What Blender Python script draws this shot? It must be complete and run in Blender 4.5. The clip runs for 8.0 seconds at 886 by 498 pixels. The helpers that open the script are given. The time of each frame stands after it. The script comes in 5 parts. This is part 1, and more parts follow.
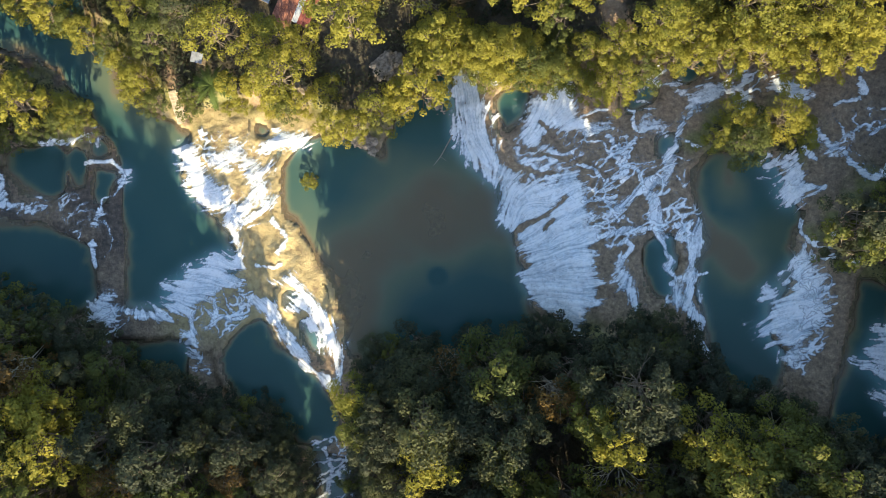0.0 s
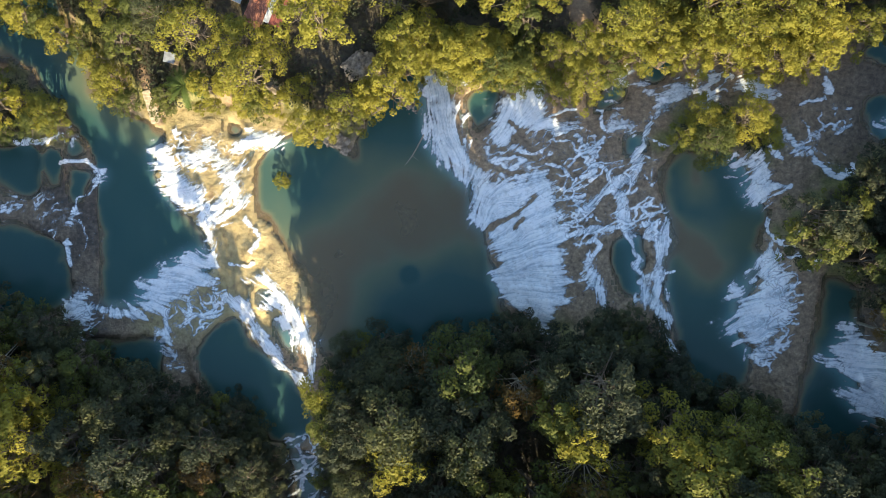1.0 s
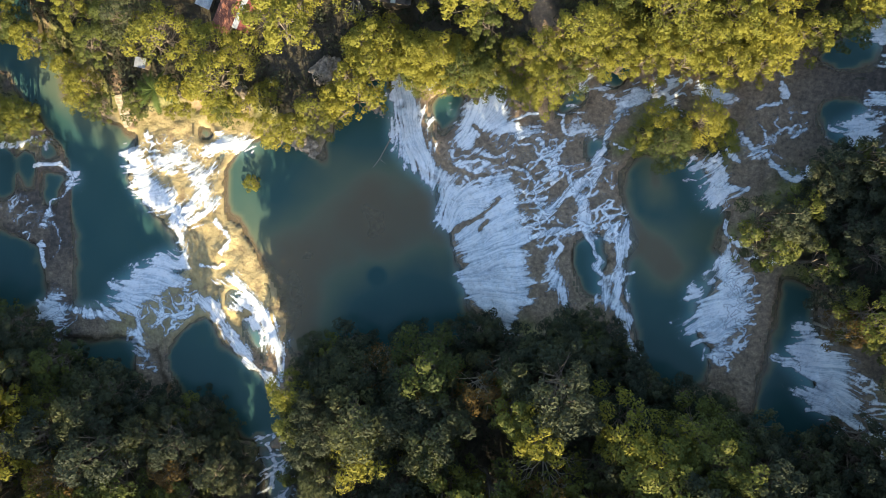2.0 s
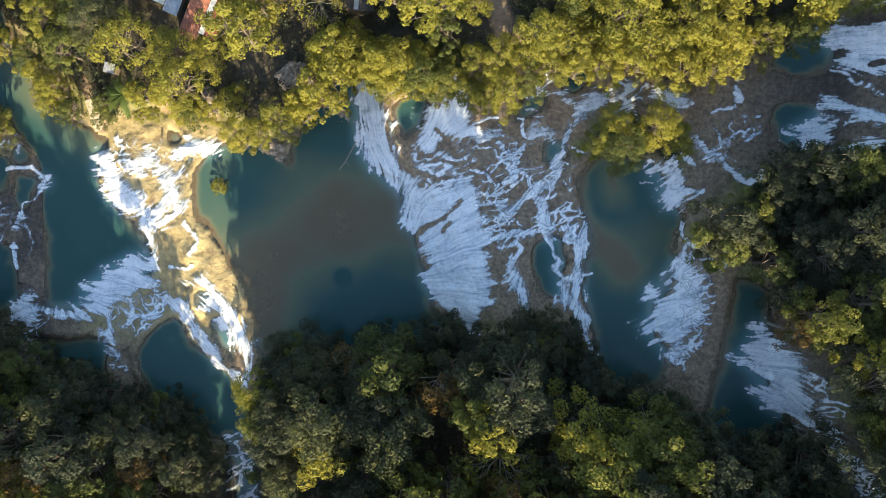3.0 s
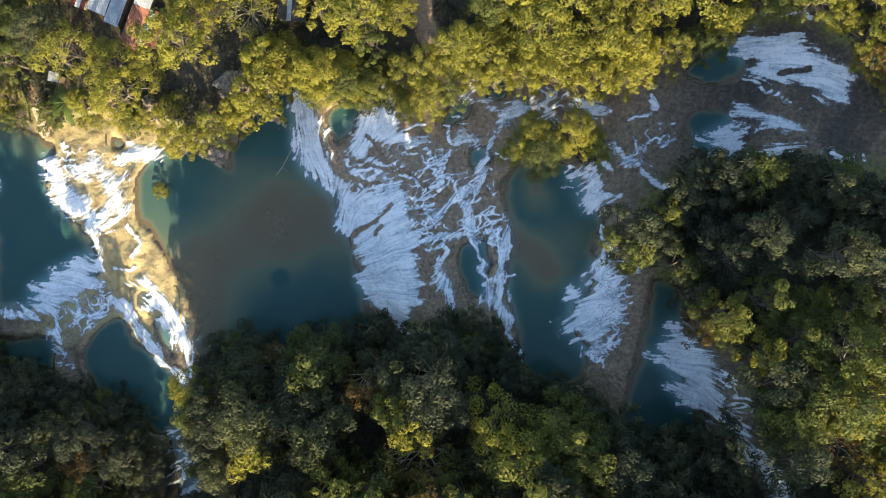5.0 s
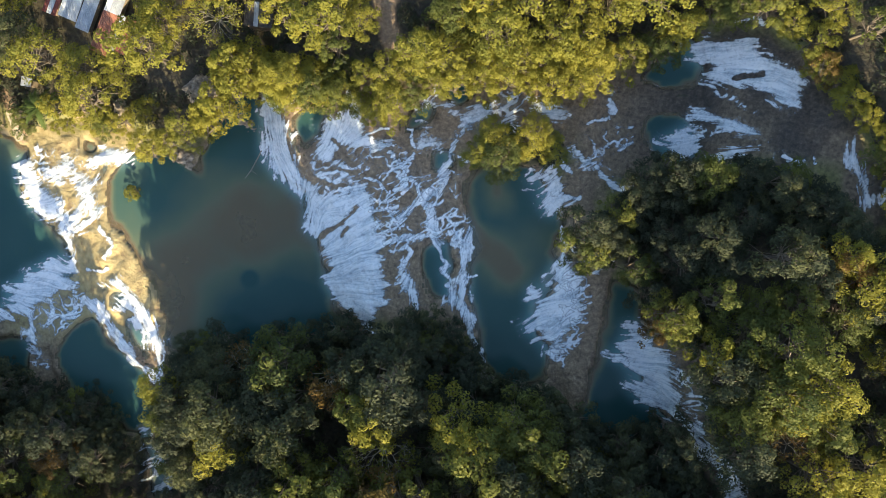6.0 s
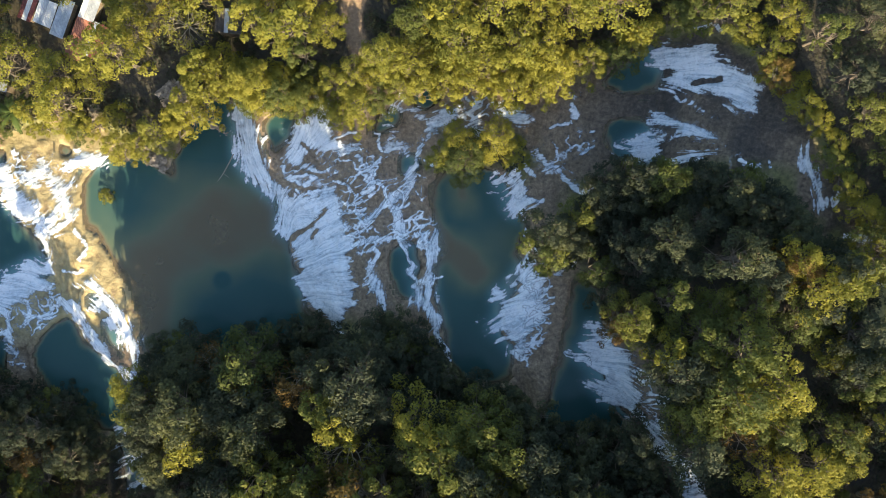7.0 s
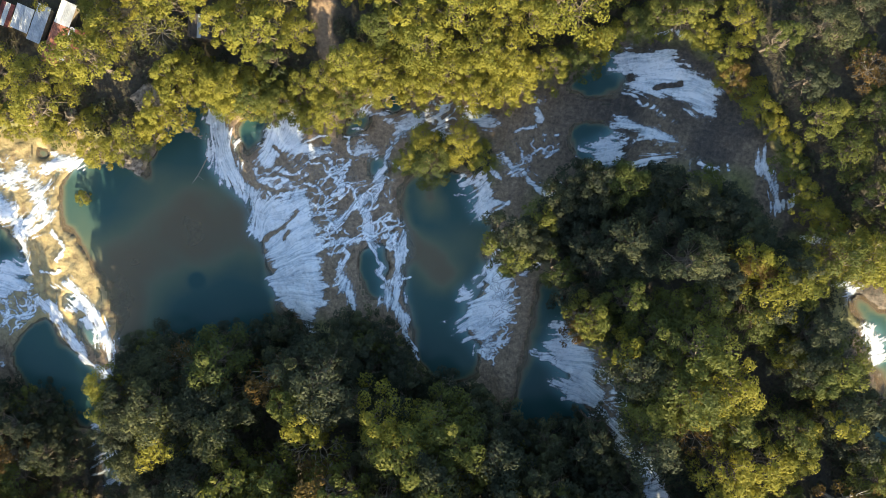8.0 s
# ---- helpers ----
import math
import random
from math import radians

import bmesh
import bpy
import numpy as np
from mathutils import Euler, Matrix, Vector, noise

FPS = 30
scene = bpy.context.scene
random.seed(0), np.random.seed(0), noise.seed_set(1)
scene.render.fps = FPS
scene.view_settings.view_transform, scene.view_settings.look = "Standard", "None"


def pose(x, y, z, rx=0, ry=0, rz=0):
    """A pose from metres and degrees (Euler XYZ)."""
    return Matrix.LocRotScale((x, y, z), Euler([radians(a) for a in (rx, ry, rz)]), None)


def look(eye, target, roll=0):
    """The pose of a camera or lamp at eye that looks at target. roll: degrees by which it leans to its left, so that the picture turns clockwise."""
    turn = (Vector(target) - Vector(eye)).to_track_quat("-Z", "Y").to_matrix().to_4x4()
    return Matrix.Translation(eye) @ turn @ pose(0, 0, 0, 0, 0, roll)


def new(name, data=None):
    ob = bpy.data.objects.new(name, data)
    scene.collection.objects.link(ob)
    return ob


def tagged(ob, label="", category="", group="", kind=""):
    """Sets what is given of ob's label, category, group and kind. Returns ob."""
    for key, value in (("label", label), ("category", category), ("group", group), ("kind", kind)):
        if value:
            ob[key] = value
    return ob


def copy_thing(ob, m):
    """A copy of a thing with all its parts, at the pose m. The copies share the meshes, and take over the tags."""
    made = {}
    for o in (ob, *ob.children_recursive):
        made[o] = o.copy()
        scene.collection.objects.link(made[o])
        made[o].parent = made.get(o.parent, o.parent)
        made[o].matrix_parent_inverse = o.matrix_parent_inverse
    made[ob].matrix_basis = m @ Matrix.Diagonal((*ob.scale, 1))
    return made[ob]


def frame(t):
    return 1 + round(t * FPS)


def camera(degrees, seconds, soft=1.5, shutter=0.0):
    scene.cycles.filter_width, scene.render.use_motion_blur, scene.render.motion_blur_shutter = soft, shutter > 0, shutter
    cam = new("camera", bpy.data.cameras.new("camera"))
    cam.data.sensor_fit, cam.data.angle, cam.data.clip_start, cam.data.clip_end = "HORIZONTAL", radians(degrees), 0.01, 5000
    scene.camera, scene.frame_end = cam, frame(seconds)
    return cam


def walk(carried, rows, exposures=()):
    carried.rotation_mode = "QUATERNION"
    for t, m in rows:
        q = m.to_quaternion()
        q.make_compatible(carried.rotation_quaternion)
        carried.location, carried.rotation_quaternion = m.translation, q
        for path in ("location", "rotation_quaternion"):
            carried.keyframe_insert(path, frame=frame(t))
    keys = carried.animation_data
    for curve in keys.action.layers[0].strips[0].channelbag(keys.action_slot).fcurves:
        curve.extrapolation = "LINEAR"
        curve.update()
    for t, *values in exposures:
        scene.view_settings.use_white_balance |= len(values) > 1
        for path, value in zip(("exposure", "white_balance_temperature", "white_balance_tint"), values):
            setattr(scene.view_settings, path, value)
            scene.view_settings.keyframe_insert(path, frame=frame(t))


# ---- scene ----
cam = camera(61.7, 8.0, soft=0.8)
METRES, EYE, TILT, LEAN, TURN = 51.0, 126.0, -91.0, 0.0, 0.0
ROWS = [
    (0.0, 0.0, 0.0, 0.0, 0.0, 0.0, -0.0),
    (0.5, 0.044, -0.0032, -0.0006, 0.01, -0.06, 0.02),
    (1.0, 0.095, -0.018, 0.0009, 0.02, -0.12, 0.01),
    (2.5, 0.2704, -0.0833, 0.0082, 0.07, -0.11, 0.05),
    (3.0, 0.3324, -0.1057, 0.0106, 0.08, -0.11, 0.09),
    (3.5, 0.3911, -0.1268, 0.0132, 0.12, -0.12, 0.11),
    (4.0, 0.4556, -0.1519, 0.017, 0.13, -0.17, 0.12),
    (5.5, 0.6363, -0.222, 0.0299, 0.24, -0.34, 0.17),
    (6.0, 0.7012, -0.2484, 0.034, 0.26, -0.38, 0.2),
    (6.5, 0.7569, -0.2718, 0.0382, 0.27, -0.41, 0.23),
    (7.0, 0.8195, -0.2985, 0.041, 0.3, -0.4, 0.24),
    (7.5, 0.8731, -0.3223, 0.0434, 0.33, -0.42, 0.24),
    (8.0, 0.9332, -0.3491, 0.0456, 0.33, -0.42, 0.23),
]
walk(cam, [(t, pose(0, 0, EYE, TILT, LEAN, TURN) @ pose(METRES * x, METRES * y, METRES * z, 90 + pitch, roll, yaw)) for t, x, y, z, yaw, pitch, roll in ROWS])

# ---- light: a low warm sun over the south bank, blue sky overhead ----
SUN_ELEV, SUN_SIDE = radians(21.0), 0.14
world = bpy.data.worlds.new("sky")
scene.world = world
world.use_nodes = True
wn = world.node_tree.nodes
sky = wn.new("ShaderNodeTexSky")
sky.sky_type, sky.sun_disc = "NISHITA", False
sky.sun_elevation, sky.sun_rotation = SUN_ELEV, math.pi - SUN_SIDE
wn["Background"].inputs["Strength"].default_value = 0.114
world.node_tree.links.new(sky.outputs[0], wn["Background"].inputs["Color"])
sun_data = bpy.data.lights.new("sun", "SUN")
sun_data.energy, sun_data.angle, sun_data.color = 5.0, radians(0.6), (1.0, 0.84, 0.55)
sun = new("sun", sun_data)
c = math.cos(SUN_ELEV)
sun.matrix_world = look((c * SUN_SIDE * 200, -c * 200, math.sin(SUN_ELEV) * 200), (0, 0, 0))
scene.view_settings.exposure = 1.80


# ---- noise and plan helpers ----
RNG = np.random.default_rng(11)


def smooth(a, b, v):
    t = np.clip((v - a) / (b - a), 0, 1)
    return t * t * (3 - 2 * t)


def vnoise(x, y, seed):
    """Lattice noise, 0 to 1."""
    r = np.random.default_rng(seed).random((256, 256))
    xi, yi = np.floor(x), np.floor(y)
    fx, fy = x - xi, y - yi
    fx, fy = fx * fx * (3 - 2 * fx), fy * fy * (3 - 2 * fy)
    a, b = xi.astype(int) & 255, yi.astype(int) & 255
    a1, b1 = (a + 1) & 255, (b + 1) & 255
    return (r[a, b] * (1 - fx) + r[a1, b] * fx) * (1 - fy) + (r[a, b1] * (1 - fx) + r[a1, b1] * fx) * fy


def fractal(x, y, size, seed, octaves=4):
    v, amp, total = 0.0, 1.0, 0.0
    for k in range(octaves):
        v = v + amp * vnoise(x / size * 2 ** k + 17.3 * k, y / size * 2 ** k - 9.1 * k, seed + k)
        total, amp = total + amp, amp * 0.5
    return v / total


def line_distance(x, y, pts, closed=False):
    d = np.full(np.shape(x), 1e9)
    n = len(pts)
    for i in range(n if closed else n - 1):
        (ax, ay), (bx, by) = pts[i], pts[(i + 1) % n]
        ex, ey = bx - ax, by - ay
        t = np.clip(((x - ax) * ex + (y - ay) * ey) / (ex * ex + ey * ey + 1e-9), 0, 1)
        d = np.minimum(d, (x - ax - t * ex) ** 2 + (y - ay - t * ey) ** 2)
    return np.sqrt(d)


def inside_distance(x, y, pts):
    """Distance to a closed outline, positive inside."""
    d = line_distance(x, y, pts, True)
    odd = np.zeros(np.shape(x), bool)
    n = len(pts)
    for i in range(n):
        (ax, ay), (bx, by) = pts[i], pts[(i + 1) % n]
        if ay != by:
            odd ^= ((ay > y) != (by > y)) & (x < (bx - ax) * (y - ay) / (by - ay) + ax)
    return np.where(odd, d, -d)


def along(v, pts):
    p = sorted(pts)
    return np.interp(v, [a for a, b in p], [b for a, b in p])


# ---- plan of the river: shelves that climb from west to east ----
# each shelf line: its level, then (y, x) along it
SHELVES = []


def shelf(level, *line):
    SHELVES.append((level, line))


shelf(-8, (0, -160))
shelf(-4.4, (30, -80), (10, -78), (0, -72), (-15, -68), (-25, -74))
shelf(-2.2, (30, -66), (15, -63), (5, -62), (0, -61), (-8, -59), (-15, -58), (-25, -60))
shelf(-2.1, (30, -60), (15, -57), (5, -55.5), (-5, -56), (-15, -54), (-25, -52))
shelf(-2, (22, -44), (14, -46.5), (7, -43.5), (2, -38), (-3, -35.5), (-8, -35), (-14, -39), (-30, -37))
shelf(0.5, (22, -31), (14, -29), (5, -29), (-2, -29), (-8, -28), (-14, -22), (-22, -19), (-30, -17))
shelf(0.95, (22, -22), (12, -26), (4, -26.5), (0, -24), (-8, -22), (-14, -18.5), (-22, -16), (-30, -13))
shelf(0.9, (30, 2), (20, 2.7), (12.5, 3.5), (7.5, 9), (1.5, 11.3), (-5, 13.3), (-12, 16), (-18, 20.5))
shelf(5, (28, 6), (20, 8), (14, 10), (8, 15.5), (1, 19), (-6, 20), (-12, 21), (-18, 23))
shelf(8.4, (28, 20), (20, 25), (14, 25), (8, 25), (1, 26.5), (-6, 27), (-12, 27.5), (-18, 28))
shelf(10.4, (28, 45), (20, 44), (12, 40), (5, 39.5), (-3, 39.5), (-10, 39.5), (-18, 42), (-27, 46))
shelf(10.7, (28, 52), (14, 52), (10, 53), (5, 55), (0, 55), (-6, 54.5), (-14, 51), (-20, 54), (-27, 56))
shelf(12.6, (28, 62), (14, 60), (5, 60), (-3, 60), (-10, 62), (-20, 60), (-28, 57))
shelf(13, (34, 77), (28, 79), (20, 77.5), (14, 77), (8, 72), (-6, 68), (-14, 69), (-20, 70), (-28, 73))
shelf(19.5, (34, 93), (24, 93.5), (18, 90), (10, 86), (0, 81), (-10, 78), (-17, 77.5), (-25, 78), (-31, 80))
shelf(23, (20, 100), (0, 104), (-20, 112))
shelf(30, (0, 150))
shelf(38, (0, 230))
SHORE_N = [(-160, 60), (-82, 44), (-62, 40), (-52, 31), (-47, 24), (-43, 20.5), (-38, 23.5), (-21, 21.5), (-16, 18), (-12, 17), (-6, 25), (2, 31), (20, 29.5),
           (35, 30.5), (60, 29.5), (70, 33.5), (77, 37), (88, 37), (95, 27.5), (100.5, 18), (104, 9), (110.5, 2.5), (119, -4), (124, -12), (160, -14)]
SHORE_S = [(-160, 0), (-80, -11), (-61, -17), (-52, -26), (-44, -29), (-30, -33), (-24, -36), (-21.5, -40), (-20.8, -60), (-12, -60), (-13, -30),
           (-10, -20), (5, -19), (20, -17), (30, -15), (40, -20), (52, -27), (60, -34), (74, -34), (79, -38), (81.5, -46), (82, -60), (160, -70)]
ISLE = [(57, 0), (63, 7), (68, 10.5), (76, 11.5), (86, 12), (96, 10), (99, 4), (105, -1.5), (109.5, -7), (112, -13), (114.5, -18), (114, -24), (116.5, -32), (125, -36), (125, -60),
        (86, -60), (84.5, -44), (81.5, -35), (79, -28), (77.5, -18), (70, -8), (62, -2)]
ISLET = [(39.5, 14.5), (43, 18.5), (51, 19), (55.5, 16), (54, 13), (49, 13), (44, 12.5)]
EAST_BANK = [(120, -6), (126, -14), (127, -34), (160, -34), (160, -6)]
WEST_BANK = [(-110, 35), (-78, 31), (-66, 26), (-60, 22.5), (-61, 18.5), (-67, 17), (-78, 15), (-110, 12)]

# pools: level, depth of the bed, outline
POOLS = {
    "great": (0.75, 2.6, [(-27.6, 12.4), (-26, 15), (-21.3, 16.6), (-15.5, 17.2), (-11.4, 12.2), (-9.2, 18.4), (-7.4, 24.2), (-2.6, 28.3), (1.6, 30),
              (2.9, 20.4), (4.4, 12.8), (10.1, 8.1), (11.5, 1.4), (13.5, -5.3), (16.8, -13.9), (20.7, -17.7), (11.1, -21.6), (-8, -21),
              (-15.5, -22.5), (-17.4, -13.9), (-20, -7.2), (-22, -2.4), (-24.5, 2), (-28, 2.8), (-27.9, 7.4)]),
    "west": (-2.4, 3.2, [(-95, 46), (-63.5, 46), (-56.9, 30), (-53, 23.5), (-47.2, 20.4), (-42.8, 16.6), (-46.3, 14.1), (-43.4, 7.3), (-37.5, 2.4),
              (-35.1, -3.4), (-35.6, -6.9), (-47.4, -13.3), (-55.5, -13.6), (-55, -6.4), (-54.6, 1.4), (-55.7, 13.1), (-60.4, 18), (-62.8, 23.8),
              (-70.5, 31.6), (-95, 38)]),
    "lowest": (-3.9, 2.6, [(-100, 3), (-73, 3), (-67.8, 2.2), (-64, -0.4), (-61.2, -1.8), (-60.4, -6.5), (-60.4, -12.4), (-66.9, -18), (-100, -12)]),
    "step_a": (-3.0, 0.9, [(-76, 15), (-71, 16.2), (-67, 15.6), (-65.4, 8.4), (-67.6, 6.2), (-71.1, 6.2), (-75.5, 8.3)]),
    "step_c": (-2.8, 0.7, [(-64.7, 15), (-61.2, 14.4), (-61, 8.9), (-62, 7.6), (-64.5, 8.2)]),
    "step_d": (-2.5, 0.3, [(-61.6, 17.3), (-57, 17.1), (-56.6, 13.2), (-60.9, 12.9)]),
    "step_b": (-2.6, 0.9, [(-60.6, 12), (-56.9, 11.7), (-56, 9.3), (-58.2, 6.1), (-60.6, 6.8)]),
    "south_a": (-2.9, 2.2, [(-56, -17.2), (-44.7, -17.2), (-43.3, -23.2), (-45.8, -29), (-54.6, -28), (-59.5, -20.2)]),
    "south_b": (-1.0, 2.6, [(-38.7, -18), (-32.4, -14.1), (-27.5, -17), (-21.7, -22.8), (-16.9, -29.7), (-17.9, -36.5), (-23.7, -36), (-35.4, -31)]),
    "slot": (0.2, 1.3, [(-23.9, -13.9), (-21, -16.4), (-19.6, -21.5), (-21.2, -22), (-23.4, -18)]),
    "brook": (-2.0, 0.7, [(-23.4, -36.8), (-17.1, -36.8), (-14.6, -40.7), (-16.5, -50), (-20.5, -50), (-22, -41.7)]),
    "upper": (10.3, 2.2, [(38.8, 9.2), (41, 12.7), (45.4, 14.5), (51.5, 12.7), (54.7, 7.5), (57.3, 2.6), (55.2, -0.5), (54.8, -5.8), (50, -14.6),
              (54.9, -19.9), (53.6, -25.2), (44.8, -26), (41.6, -17.3), (39.6, -7.5), (40.6, 1.3)]),
    "blue": (12.4, 3.4, [(62.5, -5.8), (67.5, -6.5), (70.5, -12.5), (69.5, -20.6), (70.5, -28.6), (75.5, -31.7), (62.4, -36), (57.5, -30.5), (60.5, -20.5), (62.4, -12.5)]),
    "ledge_a": (9.3, 1.3, [(35.5, 28.5), (41.7, 28.5), (41.3, 24.3), (37.3, 23.4)]),
    "ledge_b": (8.9, 1.2, [(28.5, 22.2), (33.2, 25.5), (34.2, 22.2), (31.6, 19.5), (28.6, 19.1)]),
    "ring": (9.5, 1.0, [(33.3, 15.9), (36.4, 16.2), (36.4, 13.9), (33.7, 12.4)]),
    "nook": (5.0, 1.5, [(8.4, 22.9), (13.9, 24.3), (13.4, 19.7), (11.1, 16.5), (8.8, 17.4)]),
    "pocket_a": (0.4, 0.6, [(-27.5, -8.9), (-25.2, -8.2), (-23.5, -10.1), (-24.5, -12.5), (-27.2, -12)]),
    "pocket_b": (8.8, 1.4, [(32.4, -1.2), (35.4, -0.4), (36.6, -2.4), (35.6, -5.8), (36.2, -8.6), (33.2, -9.2), (32.2, -6.6)]),
    "pocket_c": (0.4, 0.5, [(-32.3, 19), (-29.9, 19.3), (-29.2, 16.6), (-31.6, 16.2)]),
    "turquoise": (13.0, 1.6, [(68.9, 19.9), (74.3, 21.8), (77.8, 19.3), (77.6, 13.4), (72.3, 14.2), (69.4, 15.9)]),
    "mist": (13.0, 1.4, [(71.3, 31.2), (76.3, 35.1), (79.2, 32.1), (79.7, 26.2), (75.3, 25.3), (68.4, 27.3)]),
    "east": (22.6, 1.2, [(113.2, -9.7), (117.4, -10.2), (123, -15.3), (123, -32), (115.3, -32), (117.1, -22.8), (115.1, -15.3)]),
}


def river_level(x, y):
    """Shelf profile, without banks and pools."""
    xs = np.stack([along(y, pts) + 0 * x for z, pts in SHELVES])
    h = np.full(np.shape(x), SHELVES[0][0], float)
    for i in range(len(SHELVES) - 1):
        t = np.clip((x - xs[i]) / np.maximum(xs[i + 1] - xs[i], 0.3), 0, 1)
        h = np.where(x >= xs[i], SHELVES[i][0] + (SHELVES[i + 1][0] - SHELVES[i][0]) * t, h)
    return h


def bank(x, y):
    """Metres inside dry land, negative in the river."""
    wob = 2.2 * (fractal(x, y, 7.0, 31, 3) - 0.5)
    n = y - along(x, SHORE_N)
    s = along(x, SHORE_S) - y
    land = np.maximum(n, s)
    for shape in (ISLE, ISLET, WEST_BANK, EAST_BANK):
        land = np.maximum(land, inside_distance(x, y, shape))
    return land + wob


def rounded(pts, times=2):
    """An outline with its corners worn off."""
    for k in range(times):
        nxt = pts[1:] + pts[:1]
        pts = [q for (ax, ay), (bx, by) in zip(pts, nxt) for q in ((0.75 * ax + 0.25 * bx, 0.75 * ay + 0.25 * by), (0.25 * ax + 0.75 * bx, 0.25 * ay + 0.75 * by))]
    return pts


SMALL = ("step_a", "step_b", "step_c", "step_d", "slot", "ledge_a", "ledge_b", "ring", "nook", "pocket_a", "pocket_b", "pocket_c", "turquoise", "mist", "east")
for name in SMALL:
    level, depth, pts = POOLS[name]
    rim = river_level(np.array([p[0] for p in pts], float), np.array([p[1] for p in pts], float))
    cx, cy = sum(p[0] for p in pts) / len(pts), sum(p[1] for p in pts) / len(pts)
    wide = [(cx + 1.12 * (px - cx), cy + 1.12 * (py - cy)) for px, py in pts]
    POOLS[name] = (float(np.percentile(rim, 25)) - 0.05, depth + 1.2, rounded(wide))
for name in POOLS:
    if name not in SMALL:
        POOLS[name] = (*POOLS[name][:2], rounded(POOLS[name][2], 1))


def height(x, y):
    h = river_level(x, y)
    land = bank(x, y)
    wet = smooth(1.0, -1.5, land)
    # worn travertine: knobs, scoured steps and low rims
    knobs = fractal(x, y, 3.2, 5, 4) - 0.5
    ridge = 1 - np.abs(2 * fractal(x, y, 5.0, 41, 3) - 1)
    h = h + wet * (0.9 * knobs + 0.55 * (ridge - 0.75))
    h = h + wet * 0.28 * (fractal(x, y, 1.7, 15, 2) - 0.5)
    step = 0.8
    f = h / step + 1.2 * (fractal(x, y, 9.0, 61, 3) - 0.5)
    h = h + wet * 0.5 * (np.floor(f) + smooth(0.55, 1.0, f - np.floor(f)) - f) * step
    for name, (level, depth, pts) in POOLS.items():
        d = inside_distance(x, y, pts) + (3.6 if name in SMALL else 3.2) * (fractal(x, y, 4.5, 71, 4) - 0.5)
        shoal = 0.45 + 0.8 * fractal(x, y, 13.0, 81, 2)
        if name == "great":
            bar = line_distance(x, y, [(-16, -14), (-14, -5), (-6, 2), (9, 3.5)]) + 5 * (fractal(x, y, 9.0, 83, 3) - 0.5)
            hole = np.exp(-((x + 0.9) ** 2 + (y + 6.7) ** 2) / 1.3)
            shoal = (shoal + 0.9 * hole) * (1 + 1.5 * hole) * (0.17 + 0.85 * smooth(1.0, 17.0, bar)) * (0.72 + 0.28 * smooth(-23.5, -17.5, x))
        if name == "upper":
            # second line: sunlit patches by the islet, imitated with a shallow, paler bed
            bar = np.minimum(line_distance(x, y, [(42, -1), (47, -5)]), line_distance(x, y, [(44.5, 11.5), (44.6, 8.5)]))
            shoal = shoal * (0.25 + 0.75 * smooth(0.0, 6.0, bar + 3 * (fractal(x, y, 5.0, 85, 3) - 0.5)))
        if name == "west":
            shoal = shoal * (0.42 + 0.58 * smooth(1.0, 9.0, line_distance(x, y, [(-62, 36), (-57, 28), (-52, 22.5), (-46, 19)])))
        bed = level - 0.12 - depth * shoal * smooth(0.0, 0.7 + 5.5 * fractal(x, y, 8.0, 75, 3) ** 2, d) - 0.22 * smooth(0, 1.2, d) + 0.2 * knobs
        h = np.where(d > 0, np.where(d < 1.2, np.minimum(h, bed), bed), h)
        rim = level + (0.03 if name in SMALL else 0.12) - 0.5 * np.maximum(-d - 0.9, 0)
        dam = (d <= 0) & (d > -1.6)
        if name in SMALL:
            dam &= h > level - 0.7
        h = np.where(dam, np.maximum(h, rim), h)
    # banks climb away from the water
    rise = 0.9 * smooth(-0.5, 1.5, land) + 0.10 * np.clip(land, 0, 25) + 0.02 * np.clip(land - 25, 0, 300)
    return h + rise + smooth(0, 2, land) * 0.8 * (fractal(x, y, 6.0, 91, 3) - 0.5)


def link_mesh(name, verts, faces, material, parent=None, shade=True, attrs=None):
    me = bpy.data.meshes.new(name)
    me.from_pydata(verts if isinstance(verts, list) else verts.tolist(), [], faces if isinstance(faces, list) else faces.tolist())
    if shade:
        me.polygons.foreach_set("use_smooth", np.ones(len(me.polygons), bool))
    for key, values in (attrs or {}).items():
        me.attributes.new(key, "FLOAT", "POINT").data.foreach_set("value", np.asarray(values, np.float32))
    me.materials.append(material)
    me.update()
    ob = new(name, me)
    ob.parent = parent
    return ob


def part(name, bm, material, parent, label=""):
    me = bpy.data.meshes.new(name)
    bm.to_mesh(me)
    bm.free()
    me.materials.append(material)
    ob = new(name, me)
    ob.parent = parent
    return tagged(ob, label) if label else ob


# ---- materials ----
def material(name):
    m = bpy.data.materials.new(name)
    m.use_nodes = True
    return m, m.node_tree.nodes, m.node_tree.links, m.node_tree.nodes["Principled BSDF"]


def ramp(nodes, stops):
    r = nodes.new("ShaderNodeValToRGB")
    e = r.color_ramp.elements
    while len(e) < len(stops):
        e.new(0.5)
    for el, (p, col) in zip(e, stops):
        el.position, el.color = p, (*col, 1)
    return r


def noise_node(nodes, links, scale, detail=6, rough=0.6, coords="Object"):
    tc = nodes.new("ShaderNodeTexCoord")
    n = nodes.new("ShaderNodeTexNoise")
    n.inputs["Scale"].default_value, n.inputs["Detail"].default_value, n.inputs["Roughness"].default_value = scale, detail, rough
    links.new(tc.outputs[coords], n.inputs["Vector"])
    return n


